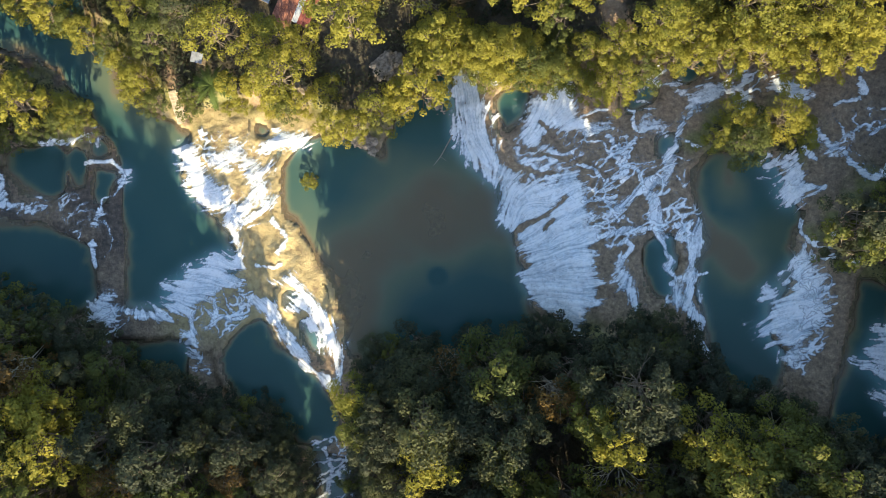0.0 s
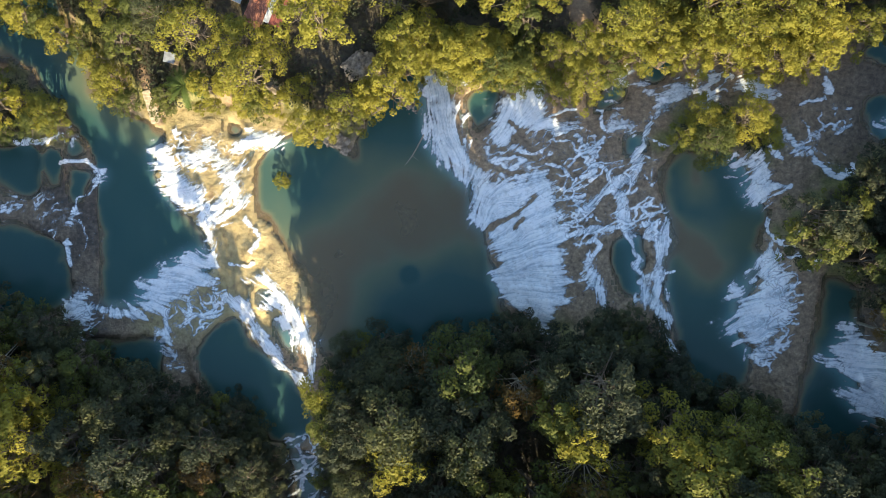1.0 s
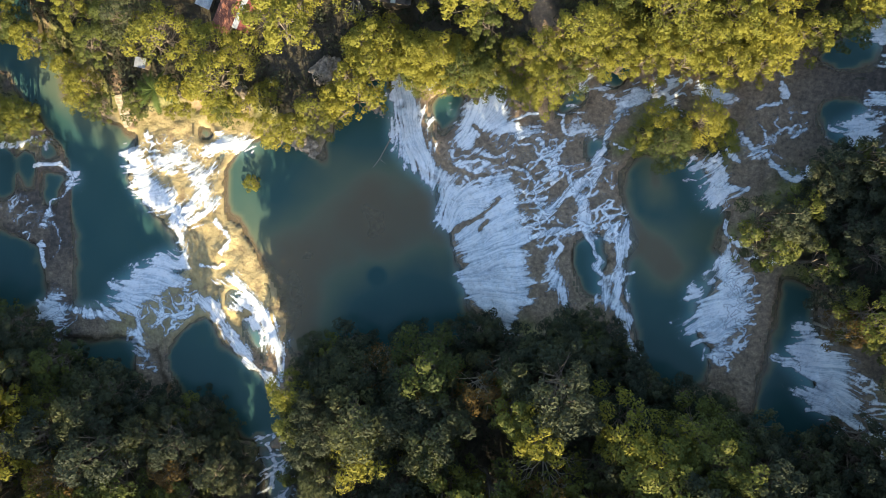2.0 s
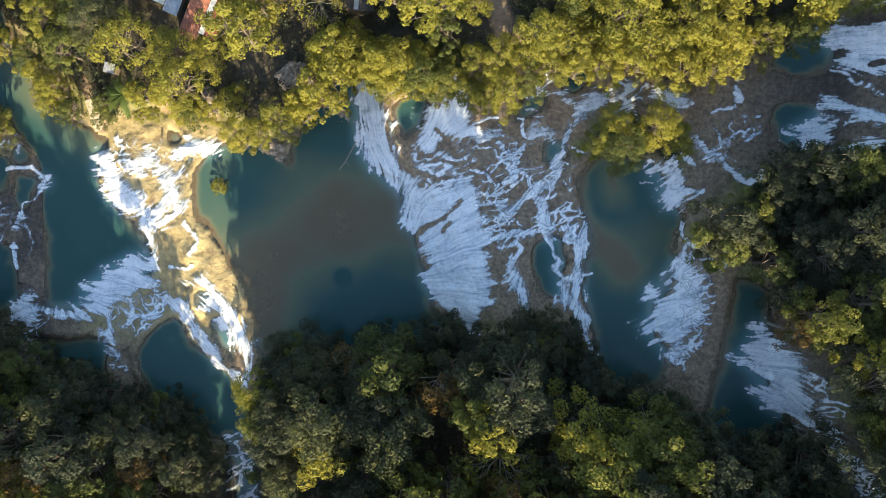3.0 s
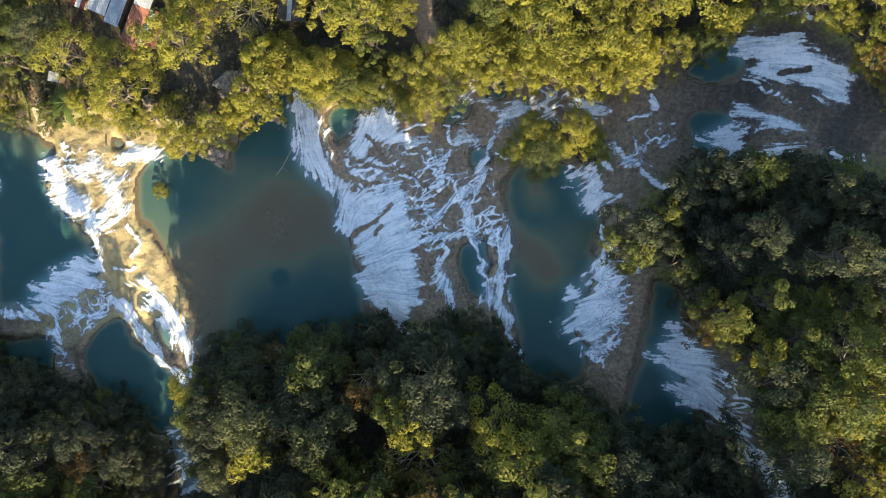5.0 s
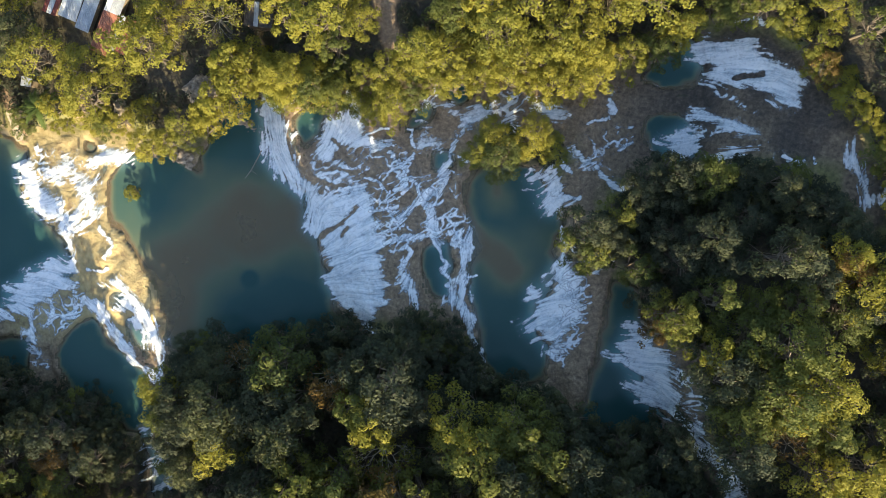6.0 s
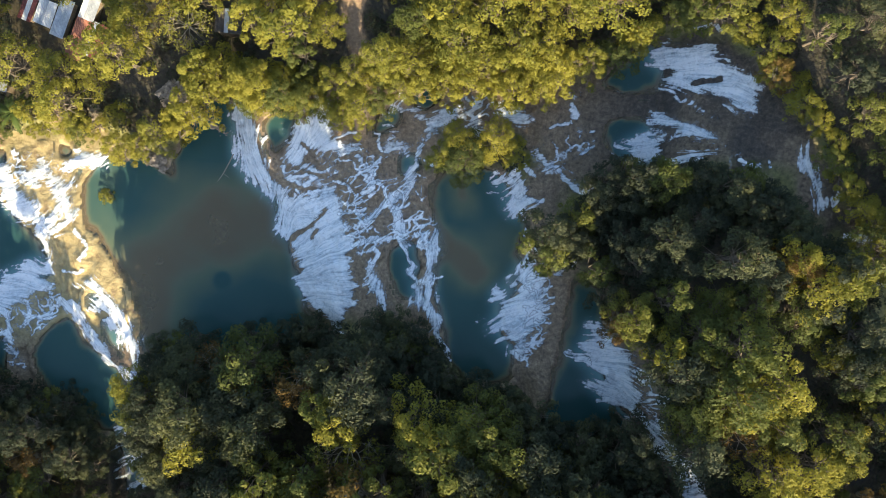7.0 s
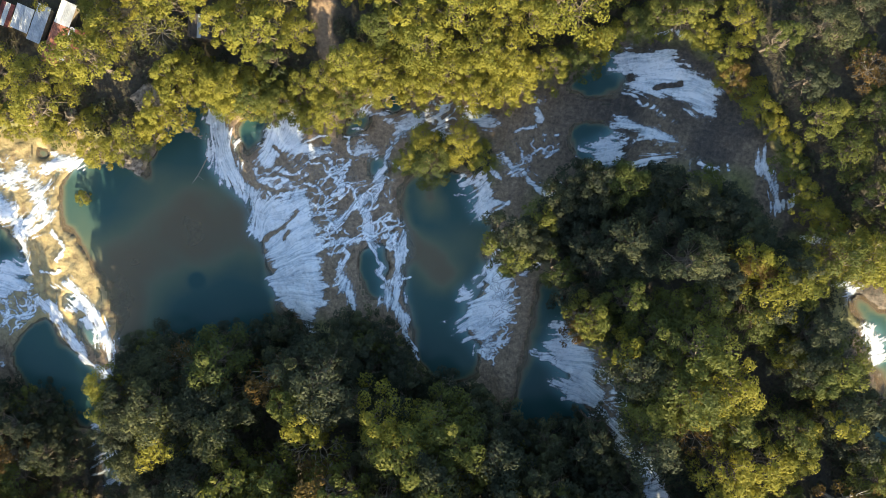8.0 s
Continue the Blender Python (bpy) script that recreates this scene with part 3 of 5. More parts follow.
# drops let go all over the river gather into branching runs
def gather(seed, way, wide):
    low_y, low_x = np.gradient(fractal(FX, FY, wide, seed, 3))
    across = -(low_y * vx - low_x * vy) / (np.hypot(low_x, low_y).mean() + 1e-9)
    across = np.clip(0.75 * across, -1.3, 1.3)
    ux, uy = (way * vx - across * vy).ravel(), (way * vy + across * vx).ravel()
    size = np.hypot(ux, uy)
    ux, uy = ux / size, uy / size
    drops = RIVER[np.random.default_rng(seed).integers(0, len(RIVER), 170000)]
    px, py = (drops % len(fx)).astype(float), (drops // len(fx)).astype(float)
    tally = np.zeros(FX.size)
    for k in range(70):
        at = np.clip(np.rint(py), 0, len(fy) - 1).astype(int) * len(fx) + np.clip(np.rint(px), 0, len(fx) - 1).astype(int)
        tally += np.bincount(at, minlength=FX.size)
        px, py = px + ux[at], py + uy[at]
    tally = blur(tally.reshape(FX.shape), 1)
    return level_out(np.log2((tally + 2) / (tally.mean() + 2)).ravel()).reshape(FX.shape)


runs = level_out(np.maximum(gather(231, 1, 2.2), gather(251, -1, 3.0) - 0.05).ravel()).reshape(FX.shape)
def ridges(wide, seed):
    """Thin branching crests, drawn out down the flow."""
    v = fractal(FX + 0.9 * (fractal(FX, FY, 1.2, seed + 20, 2) - 0.5), FY * 1.15, wide, seed, 3)
    return 1 - np.abs(2 * v - 1)


lace = level_out(np.maximum(np.maximum(ridges(3.0, 261), ridges(1.7, 281) - 0.05), ridges(5.5, 301)).ravel() ** 3).reshape(FX.shape)
lace = level_out((lace + 0.55 * runs + 0.3 * fine_streak).ravel()).reshape(FX.shape)
def threads(wide, seed):
    """Distance in metres from winding lines drawn out down the flow."""
    a, b = 0.86 * FX + 0.5 * FY, -0.5 * FX + 0.86 * FY
    v = fractal(a / 1.7, b, wide, seed, 3)
    gy_, gx_ = np.gradient(v, CELL)
    return np.abs(v - 0.5) / (np.hypot(gx_, gy_) + 0.02)


web = np.minimum(np.minimum(threads(2.6, 311), threads(1.8, 321) + 0.05), threads(4.2, 331))
web = web + 0.45 * (0.48 - turbid) + 0.08 * (0.5 - fine_streak)
warp_a, warp_b = 1.6 * (fractal(FX, FY, 2.4, 141, 3) - 0.5), 1.6 * (fractal(FX, FY, 2.4, 151, 3) - 0.5)
ragged = 1.7 * (fractal(FX, FY, 1.9, 111, 4) - 0.5)
on_pool = smooth(0.02, 0.3, blur(SURF - FH, 3))
FROTH = np.zeros(FX.shape)


def foam_part(name, at, foam, lift, parent):
    FROTH[at] = np.maximum(FROTH[at], foam)
    cells = foam > 0.05
    keep = cells[:-1, :-1] | cells[1:, 1:] | cells[1:, :-1] | cells[:-1, 1:]
    if not keep.any():
        return None
    st, lo, fi = streak[at], long_streak[at], fine_streak[at]
    foam = 0.4 * foam + 0.6 * blur(foam, 1)
    z = np.maximum(blur(SURF[at], 2), SURF[at]) + lift + foam * (0.08 * st + 0.14 * lo)
    v, q, used = grid_mesh(keep, FX[at], FY[at], z)
    flow = np.clip(0.38 + 0.24 * (st - 0.5) + 0.40 * (fi - 0.5) + 0.18 * (lo - 0.5) + 0.3 * (foam - 0.75), 0, 1)
    ob = link_mesh(name, v, q, FOAM, parent, attrs={"foam": foam.ravel()[used], "flow": flow.ravel()[used]})
    return tagged(ob, kind="stuff") if name == "runnel_web" else ob


def cascade(label):
    return tagged(new("waterfall"), label, "waterfall", group="cascades of the river")


def layer(root):
    """Each sheet of a cascade lies a little above the one before."""
    return 0.10 + 0.02 * len(root.children)


def water_sheet(root, cover, pts, holes=()):
    """A veil of white water in an outline; holes are bare rock (line, half width)."""
    at = window(pts, 4.5)
    x, y, pool, st = FX[at], FY[at], on_pool[at], streak[at]
    outline = rounded(pts, 1)
    finger = (wide_streak[at] - 0.5) * (0.7 + 0.8 * pool) + 0.8 * (fine_streak[at] - 0.5) + 3.0 * (turbid[at] - 0.5) * pool
    d = inside_distance(x, y, outline) + 0.75 * ragged[at] + finger
    above = inside_distance(x - 1.7 * vx[at], y - 1.7 * vy[at], outline)
    lip = smooth(1.0, -1.6, above) * (1 - 0.8 * pool)
    c = cover * smooth(-0.9, 0.9, d) * (1 - 0.45 * lip) + 0.36 * smooth(0.3, 1.6, d) * cover * (1 - 0.7 * lip)
    for line, w in holes:
        bare = line_distance(x + 0.4 * warp_a[at], y + 0.4 * warp_b[at], line) / w + 0.9 * (st - 0.5)
        c = c * smooth(0.5, 1.5, bare)
    thin = smooth(0.82, 0.5, cover)
    soft = 0.24 + 0.14 * fine_streak[at]
    foam = smooth(-soft, soft, st - (1.0 - c)) * smooth(0.02, 0.2, c)
    body = smooth(0.08, 1.05, c) * (0.60 + 0.40 * (0.6 * fine_streak[at] + 0.4 * wide_streak[at]))
    foam = np.maximum(0.25 * foam + 0.75 * body, 0.92 * foam * (1 - 0.25 * body)) * (1 - thin) + thin * np.maximum(smooth(0.34, 0.03, web[at] + 0.3 * (0.5 - cover)) * smooth(0.1, 0.5, c), 0.55 * body)
    spray = 0.55 * smooth(-2.4, 0.7, d) * smooth(0.36, 0.80, 0.6 * turbid[at] + 0.4 * fine_streak[at]) * pool * min(1.0, cover + 0.1)
    foam_part("water_sheet", at, np.clip(np.maximum(foam, spray), 0, 0.97), layer(root), root)


def runnel(root, w, *pts):
    """A run of white water along a line, w metres to each side."""
    at = window(pts, 2.5 + w)
    d = line_distance(FX[at] + 0.75 * warp_a[at], FY[at] + 0.75 * warp_b[at], pts) + 0.9 * w * ragged[at]
    wide = w * (0.1 + 0.8 * patchy[at] + 1.2 * turbid[at])
    c = 1.15 * smooth(2.1, 0.0, d / wide)
    foam = smooth(-0.3, 0.35, 0.35 * streak[at] + 0.35 * fine_streak[at] + 0.3 * lace[at] - (1.0 - c)) * smooth(0.05, 0.3, c) * (0.45 + 0.55 * fine_streak[at])
    foam_part("runnel", at, np.clip(1.1 * foam, 0, 0.97), layer(root), root)


def runnel_web(root, cover, *pts):
    """A net of thin white threads over rock in an outline."""
    at = window(pts, 2.5)
    d = inside_distance(FX[at], FY[at], pts) + ragged[at]
    c = 0.95 * cover * smooth(-1.0, 1.0, d) * (0.2 + 1.6 * patchy[at])
    foam = smooth(0.24, 0.02, web[at]) * smooth(0.05, 0.30, c + 0.2 * (patchy[at] - 0.5))
    foam = np.maximum(foam, 0.22 * smooth(0.1, 0.5, c))
    foam_part("runnel_web", at, 0.9 * foam, layer(root), root)


falls = cascade("sunlit white cascade over yellow travertine")
water_sheet(falls, 1, [(-47.1, 14.6), (-43.1, 16.3), (-41.8, 14.3), (-41.3, 11.4), (-37.8, 9.7), (-35.9, 6.6), (-35.4, 3.2), (-34.5, -0.2), (-34, -5), (-35, -8.5), (-36, -4.1), (-36.9, 1.8), (-38.7, 4.7), (-42.1, 5.5), (-44.2, 8.6), (-44.6, 12)])
water_sheet(falls, 0.66, [(-40.8, 13.8), (-37.5, 15), (-35.4, 17.6), (-34, 15.6), (-33, 14.2), (-30, 13.7), (-28.8, 11.3), (-28.8, 8.4), (-28.6, 5.1), (-31.6, 4.4), (-34, 2.7), (-35.6, 4.2), (-33.2, 7), (-33.8, 10.4), (-34.5, 12.3), (-37, 11.4), (-39, 10.4)])
water_sheet(falls, 1, [(-29.2, 18.1), (-26.1, 18.5), (-22.7, 17.4), (-22.6, 16), (-26.1, 15), (-29.2, 14.3), (-31.5, 14), (-30.8, 15.3), (-29, 16)])
water_sheet(falls, 0.5, [(-41.6, 19.7), (-39.6, 19.8), (-39.6, 15.7), (-41.8, 16.3)])
runnel(falls, 0.55, (-36.1, 2.2), (-33.1, 3.1), (-30.1, 4.6), (-28, 6.7))
runnel(falls, 0.35, (-28.7, 2.9), (-27.1, 1.2), (-26.3, -0.7), (-27.7, -2.8))
runnel(falls, 0.25, (-31.8, -5), (-29.1, -5.4), (-27.1, -4.8))
runnel(falls, 0.2, (-33.2, 1.7), (-31.1, 2.1), (-28.5, 2.9))
runnel_web(falls, 0.24, (-43.1, 17.3), (-29, 17.4), (-27.8, 11.3), (-28.6, 3.6), (-35.3, 2.2), (-39.1, 9.5))
runnel_web(falls, 0.12, (-34.2, 1.7), (-27.1, 1.7), (-21.4, -5.9), (-23.3, -9.7), (-32.4, -7.9))
falls = cascade("white cascade fanning out into the teal pool")
water_sheet(falls, 0.97, [(-47.3, -8), (-44.3, -7), (-42.8, -5.1), (-39.9, -3.6), (-37.9, -1.2), (-36.7, -5.1), (-34.5, -6), (-34.3, -8.9), (-38, -9.7), (-41.4, -12.1), (-44.4, -13.6), (-47.3, -14.4), (-50.2, -14.6), (-53.7, -13.5), (-51.2, -13.2), (-47.5, -12.5), (-48.1, -10)])
runnel(falls, 0.35, (-43.9, -12.7), (-43.7, -15.3), (-43.2, -16.8))
runnel(falls, 0.25, (-41.4, -11.9), (-40.6, -13.4), (-39, -13.9), (-36.4, -14.4), (-34.4, -14))
runnel(falls, 0.25, (-38, -9.9), (-37, -12.4), (-34.9, -13.8))
runnel(falls, 0.2, (-39.9, -10.9), (-39.5, -13.4), (-40.5, -15.8))
runnel(falls, 0.2, (-35, -9), (-34.4, -11.4), (-34.6, -13.8))
runnel_web(falls, 0.6, (-44.4, -13.4), (-37.5, -9.8), (-32.4, -9.4), (-33.4, -13.8), (-38.5, -17.8), (-43.4, -15.3))
falls = cascade("narrow bright white chute along the rim")
water_sheet(falls, 0.95, [(-30.2, -7.6), (-27.2, -6.9), (-25.2, -5.7), (-23.8, -8.6), (-21.2, -10.2), (-19.7, -13.6), (-17.4, -16.9), (-16.6, -21.2), (-17.1, -26.3), (-18.6, -25.6), (-18.4, -21.3), (-20.5, -17.4), (-22.4, -13.6), (-22.9, -12.1), (-24.9, -12.7), (-26.8, -12.2), (-24.3, -10.7), (-25.7, -8.5), (-28.2, -8.2)])
water_sheet(falls, 0.5, [(-21.5, -17.9), (-19.5, -17.4), (-17.8, -21.2), (-18.6, -23.2), (-20, -20.3)])
water_sheet(falls, 0.95, [(-21.5, -23.5), (-17.6, -22.7), (-16.9, -26.2), (-18.6, -26.8), (-20.6, -25.4)])
runnel(falls, 0.75, (-32.9, -10.9), (-29.3, -12.2), (-27.9, -15.1), (-25.4, -17.5), (-23.5, -21.4), (-21.5, -23.5), (-18.6, -25.6))
falls = cascade("small white spill between the two south pools")
water_sheet(falls, 0.85, [(-45.4, -17), (-43.4, -16), (-42.2, -17.6), (-41.3, -20.2), (-40.1, -23.2), (-41.5, -24.4), (-43.1, -21.7), (-43.6, -18.5)])
falls = cascade("white spill over the brown west barrier")
water_sheet(falls, 0.85, [(-61.9, -13), (-59.1, -9.5), (-57.6, -8.8), (-56.3, -11.9), (-55.6, -13.9), (-57.6, -16.8), (-59.8, -15.1), (-62, -14.8)])
water_sheet(falls, 0.6, [(-60.1, -17.1), (-56.7, -16.6), (-56, -18.2), (-58.1, -18.5)])
runnel(falls, 0.6, (-56.3, -12.7), (-53.7, -13.2), (-51, -14.1), (-47.3, -14.5))
runnel_web(falls, 0.4, (-61.3, -12), (-55.1, -11.9), (-52.2, -15.8), (-57.2, -18.8), (-60.8, -17.9))
falls = cascade("thin white trickles round brown travertine basins")
water_sheet(falls, 0.62, [(-77.6, 6.8), (-74.8, 5.4), (-71.5, 5.7), (-67.4, 6.3), (-68.5, 4.7), (-72.7, 3.9), (-76.7, 4)])
water_sheet(falls, 0.7, [(-56.6, 9.8), (-54.8, 10.9), (-54.8, 9.4), (-56.4, 8.5)])
water_sheet(falls, 0.75, [(-60.6, 2.9), (-58.9, 4.5), (-58.2, 2.3), (-60.3, 1.6)])
water_sheet(falls, 0.45, [(-66.5, 1.3), (-63, 1.6), (-60.4, 0.3), (-63.1, -1.2)])
water_sheet(falls, 0.7, [(-62.7, 17.3), (-60.2, 19), (-59.6, 17.5), (-61.8, 16.4)])
runnel(falls, 0.5, (-77.5, 10.2), (-76.9, 7.3), (-77.4, 5.3))
runnel(falls, 0.22, (-61.6, 12.5), (-59.3, 12.8), (-57.2, 12.7), (-55.6, 11.5), (-54.9, 10.3), (-55.5, 8.6), (-56.9, 7.1), (-58.7, 6.6), (-59.1, 4.2))
runnel(falls, 0.6, (-60.8, -1.2), (-60.2, -3.1), (-59.9, -5.1))
runnel(falls, 0.35, (-70.1, 16.3), (-65.9, 16.1), (-62.7, 17.1))
runnel(falls, 0.15, (-58.5, 2.5), (-57, -0.2), (-57.2, -2.6), (-59.5, -4.9))
runnel_web(falls, 0.14, (-67.1, 8.6), (-57.9, 6.6), (-54.1, -0.2), (-57.1, -10), (-60.6, -5.1), (-62, 0.3), (-67.3, 2.8))
falls = cascade("broad white veil falling into the wide pool")
BARE = [([(12.9, 1.1), (16.4, 3.3), (19.9, 6)], 0.5), ([(16.7, 1), (17.9, 2.7)], 0.35), ([(15.7, 18.3), (16.7, 17.5), (17.2, 16.6)], 0.35), ([(11.5, 11.4), (12.7, 11)], 0.4), ([(13.7, 10.8), (15.9, 10), (18.2, 10.1)], 0.35), ([(16.9, 13), (19.8, 12.1)], 0.4), ([(18.4, 15.4), (20.8, 14.1), (22.7, 14.4)], 0.5)]
water_sheet(falls, 1, [(2.4, 28.4), (4.3, 26.9), (5.9, 25.6), (7.1, 21.7), (7.3, 17.9), (9, 14.5), (10.8, 12.2), (13.7, 10), (11.8, 7.7), (10.3, 4.3), (9.3, 8.3), (8.2, 10.4), (6.4, 12), (3.8, 12.6), (1.7, 13.4), (3.5, 16.1), (3, 20.3), (1.7, 21.8), (1.7, 25.3)], BARE)
water_sheet(falls, 0.86, [(15, 22.8), (17.9, 23.1), (17.9, 25.9), (18.4, 27), (20.3, 25.8), (21.4, 23), (21.7, 19.8), (24.1, 17.8), (27.1, 18.7), (27.1, 16.3), (24.5, 16.2), (21.2, 16.5), (18.4, 16.8), (16.9, 16.6), (15.5, 15.2), (17.4, 14.7), (21.2, 11.7), (17.4, 12.8), (13.6, 14.6), (11.6, 15.1), (12.4, 17.7), (13.8, 19.5), (13.4, 21.4)], BARE)
water_sheet(falls, 1, [(11.3, 11.1), (13.5, 9.1), (17.4, 8.8), (21.2, 11.7), (22.9, 9.3), (23.5, 6), (23.5, 3.2), (25.9, 0.3), (24.3, -1.6), (24.6, -4.4), (25.2, -7.3), (25.9, -9.4), (23.9, -12.2), (23.3, -15.3), (20.7, -16.7), (19.3, -14.3), (17.3, -12.1), (15.4, -10.9), (12.8, -7.7), (14.5, -5.7), (13.2, -2.7), (12.4, -0.2), (11.1, 1.3), (10.1, 3.8), (10.7, 7.8)], BARE)
water_sheet(falls, 0.55, [(10.6, 15.6), (15, 13.8), (21.2, 13.2), (21.2, 10.8), (18.4, 8.6), (14.5, 8.9), (11, 11.1)], BARE)
runnel(falls, 0.4, (6.8, 26.5), (7, 27.6), (6.6, 28.8))
runnel(falls, 0.25, (4.4, 26.4), (6.3, 26.8), (8.3, 27.3))
runnel(falls, 0.4, (7.8, 24.5), (9.3, 25.4))
falls = cascade("branching white runnels over brown travertine")
water_sheet(falls, 0.68, [(31.1, 19.5), (32.9, 20.4), (34.8, 17.6), (37.5, 18.5), (38.6, 21.3), (36.1, 22.7), (33.8, 23.5), (31.1, 24.2), (30.4, 25.8), (33.8, 24.8), (34.8, 24.1), (33.2, 27.8), (34.3, 27.4), (35.9, 24.1), (38.9, 22.2), (40.7, 23.7), (45.3, 24.2), (45.5, 22.5), (41.8, 21.5), (42.4, 19.3), (39.8, 19.2), (38.4, 17.8), (36.6, 16.9), (34.3, 16), (31.5, 15.5), (29.9, 17.2)])
water_sheet(falls, 0.85, [(27.1, 5.2), (29.2, 6.7), (30.6, 5.8), (28, 2.6), (26.7, 3)])
water_sheet(falls, 0.62, [(35.7, 2.2), (39.8, 2.9), (39.6, -1.5), (36.6, -0.8)])
water_sheet(falls, 0.72, [(34.8, -5.1), (38.4, -7), (39.1, -9.9), (40.1, -12.9), (37.5, -11.5), (33.6, -10.2), (35.2, -8.3)])
water_sheet(falls, 0.7, [(32.3, 5), (33.8, 5.5), (34.7, 0.3), (32.9, 0.8)])
water_sheet(falls, 0.6, [(27.3, 1.5), (29.7, 1.7), (29.7, 0.8), (27.6, 0.5)])
water_sheet(falls, 0.5, [(28.7, 13.9), (30.1, 15.5), (31.1, 13.4), (29.2, 11.6)])
runnel(falls, 0.75, (37.5, 17.5), (36.6, 15.7), (36.3, 13.8), (35.2, 12.4), (35.7, 11.5), (34.7, 9.7), (32.9, 8.3), (31.5, 7.4), (29.7, 6), (27.8, 4.3))
runnel(falls, 0.6, (31.7, 7.4), (32.9, 5.5), (33.4, 3.1), (33.9, 1.1), (34.8, -0.1))
runnel(falls, 0.65, (39.5, 2.2), (39.1, -0.6), (38.4, -4.3), (38.6, -7.1), (37.8, -9.9), (39.3, -12.7), (39.8, -15.6))
runnel(falls, 0.4, (39.8, -15.6), (41.1, -18.2), (42.3, -20.4))
runnel(falls, 0.3, (39.6, -14.1), (38.2, -15.6))
runnel(falls, 0.3, (24.8, -0.1), (27.8, 0.5), (30.6, 1.1), (32.9, 1.3))
runnel(falls, 0.22, (24.3, 1.6), (27.3, 2.7), (28.9, 4.3))
runnel(falls, 0.4, (35.2, -2.5), (36.1, -3.6), (35, -5.3), (36.6, -6.4), (35.9, -7.3))
runnel(falls, 0.2, (22.4, 5.3), (25, 5.6), (27.3, 6.2))
runnel(falls, 0.22, (21.2, 11.7), (24.1, 10.3), (25.9, 8.3), (27.6, 6.9))
runnel(falls, 0.3, (27.6, 11.6), (28.7, 9.5), (28, 8.3))
runnel(falls, 0.25, (30.9, 9.9), (31.7, 7.4))
runnel(falls, 0.3, (25.9, 15.9), (28.9, 12.5), (28.4, 9.9), (27.1, 9))
runnel(falls, 0.18, (25.9, 13.1), (27.8, 11.6), (30.1, 10.5), (31.7, 9.5))
runnel(falls, 0.2, (34.3, 11.5), (36.1, 12.4), (38.4, 11.3))
runnel(falls, 0.2, (36.6, 15.4), (38.4, 15), (39.6, 13.8))
runnel(falls, 0.18, (23.1, 7.5), (25, 6.8), (28.3, 7.9))
runnel(falls, 0.18, (25.5, 5.5), (27.1, 3.6), (27.6, 2.4))
runnel(falls, 0.15, (36.1, 9.2), (37.5, 7.8), (38.4, 8.7))
runnel(falls, 0.3, (28.7, 19.9), (30.1, 19.5), (29.7, 18), (30.6, 16.3))
runnel(falls, 0.3, (21.7, 19.1), (24.1, 20), (25.9, 19.6))
runnel(falls, 0.3, (36.1, 1.8), (38.4, 2))
runnel(falls, 0.25, (33.8, 0.8), (34.8, -1.6), (35.4, -2.5))
runnel(falls, 0.15, (38.9, -6.2), (40.9, -5.6))
runnel(falls, 0.25, (28.7, -0.6), (29.7, -1.8), (28.4, -3.3))
runnel_web(falls, 0.3, (21.2, 11.7), (27.8, 8.8), (36.1, 7.3), (39.8, 3.6), (38.9, -0.6), (30.6, 0.3), (26.9, -1.6), (23.1, 0.3), (22.6, 7.9))
runnel_web(falls, 0.55, (18.4, 15.8), (26.9, 17.5), (30.1, 15.5), (32, 11.6), (38.4, 12.4), (38.4, 8.7), (34.3, 7.8), (27.8, 8.8), (21.2, 12.5))
falls = cascade("white spill falling into a brown rock pocket")
water_sheet(falls, 0.9, [(26.9, -3.8), (28, -2.9), (29.3, -4.4), (30.2, -7.2), (31.2, -10), (31.7, -11.6), (30.1, -11.2), (28.7, -8.8), (26.9, -9.3), (27.5, -6.8), (27.8, -5.3)])
falls = cascade("silky spill under the yellowing north trees")
water_sheet(falls, 0.45, [(39.8, 24), (43.5, 25.3), (45.3, 26.9), (48.9, 26.4), (52.1, 25.4), (49, 20.5), (44.4, 21.4), (41.6, 21.5)])
water_sheet(falls, 0.95, [(49.9, 22.9), (51.4, 25.2), (53.8, 25.1), (55.2, 23.6), (57.9, 22.8), (55.7, 20.9), (53.8, 19.9), (52.4, 21.9)])
water_sheet(falls, 0.85, [(45.3, 21.2), (48.5, 21.3), (48.3, 18.7), (45.9, 18)])
falls = cascade("white fall with frayed edge into the upper pool")
water_sheet(falls, 0.88, [(55.5, 0), (56.4, -2.4), (58.1, -4.8), (59.3, -7.8), (59.3, -10.7), (58.2, -13.6), (56.8, -16.6), (55.2, -20.6), (53.8, -19.7), (52.8, -16.7), (49.9, -15.9), (47.6, -15), (49.7, -12.8), (50.7, -8.8), (52.8, -8.8), (54.1, -7.4), (54.6, -3.9)])
runnel(falls, 0.25, (55.9, 2.5), (55.7, 0.5), (56.7, -0.9), (59, -1.5), (60, -2.1), (59.9, -3.1), (58.1, -3.3))
runnel(falls, 0.2, (59, 0.5), (59.4, -1.5))
runnel(falls, 0.45, (60.9, -5), (63.4, -2.9))
runnel(falls, 0.15, (52.8, -17.2), (52.3, -19.7))
runnel(falls, 0.15, (57.6, -14.1), (59.8, -13.6))
runnel(falls, 0.15, (58.1, -11.2), (60.3, -10.2))
runnel(falls, 0.15, (58.1, -8.3), (60, -7.3))
runnel_web(falls, 0.4, (54.8, -1), (59, -3.9), (60.4, -9.7), (59, -16.5), (55.7, -21.6), (53.3, -20.7), (55.2, -12.7))
falls = cascade("white spill beside the wooded islet")
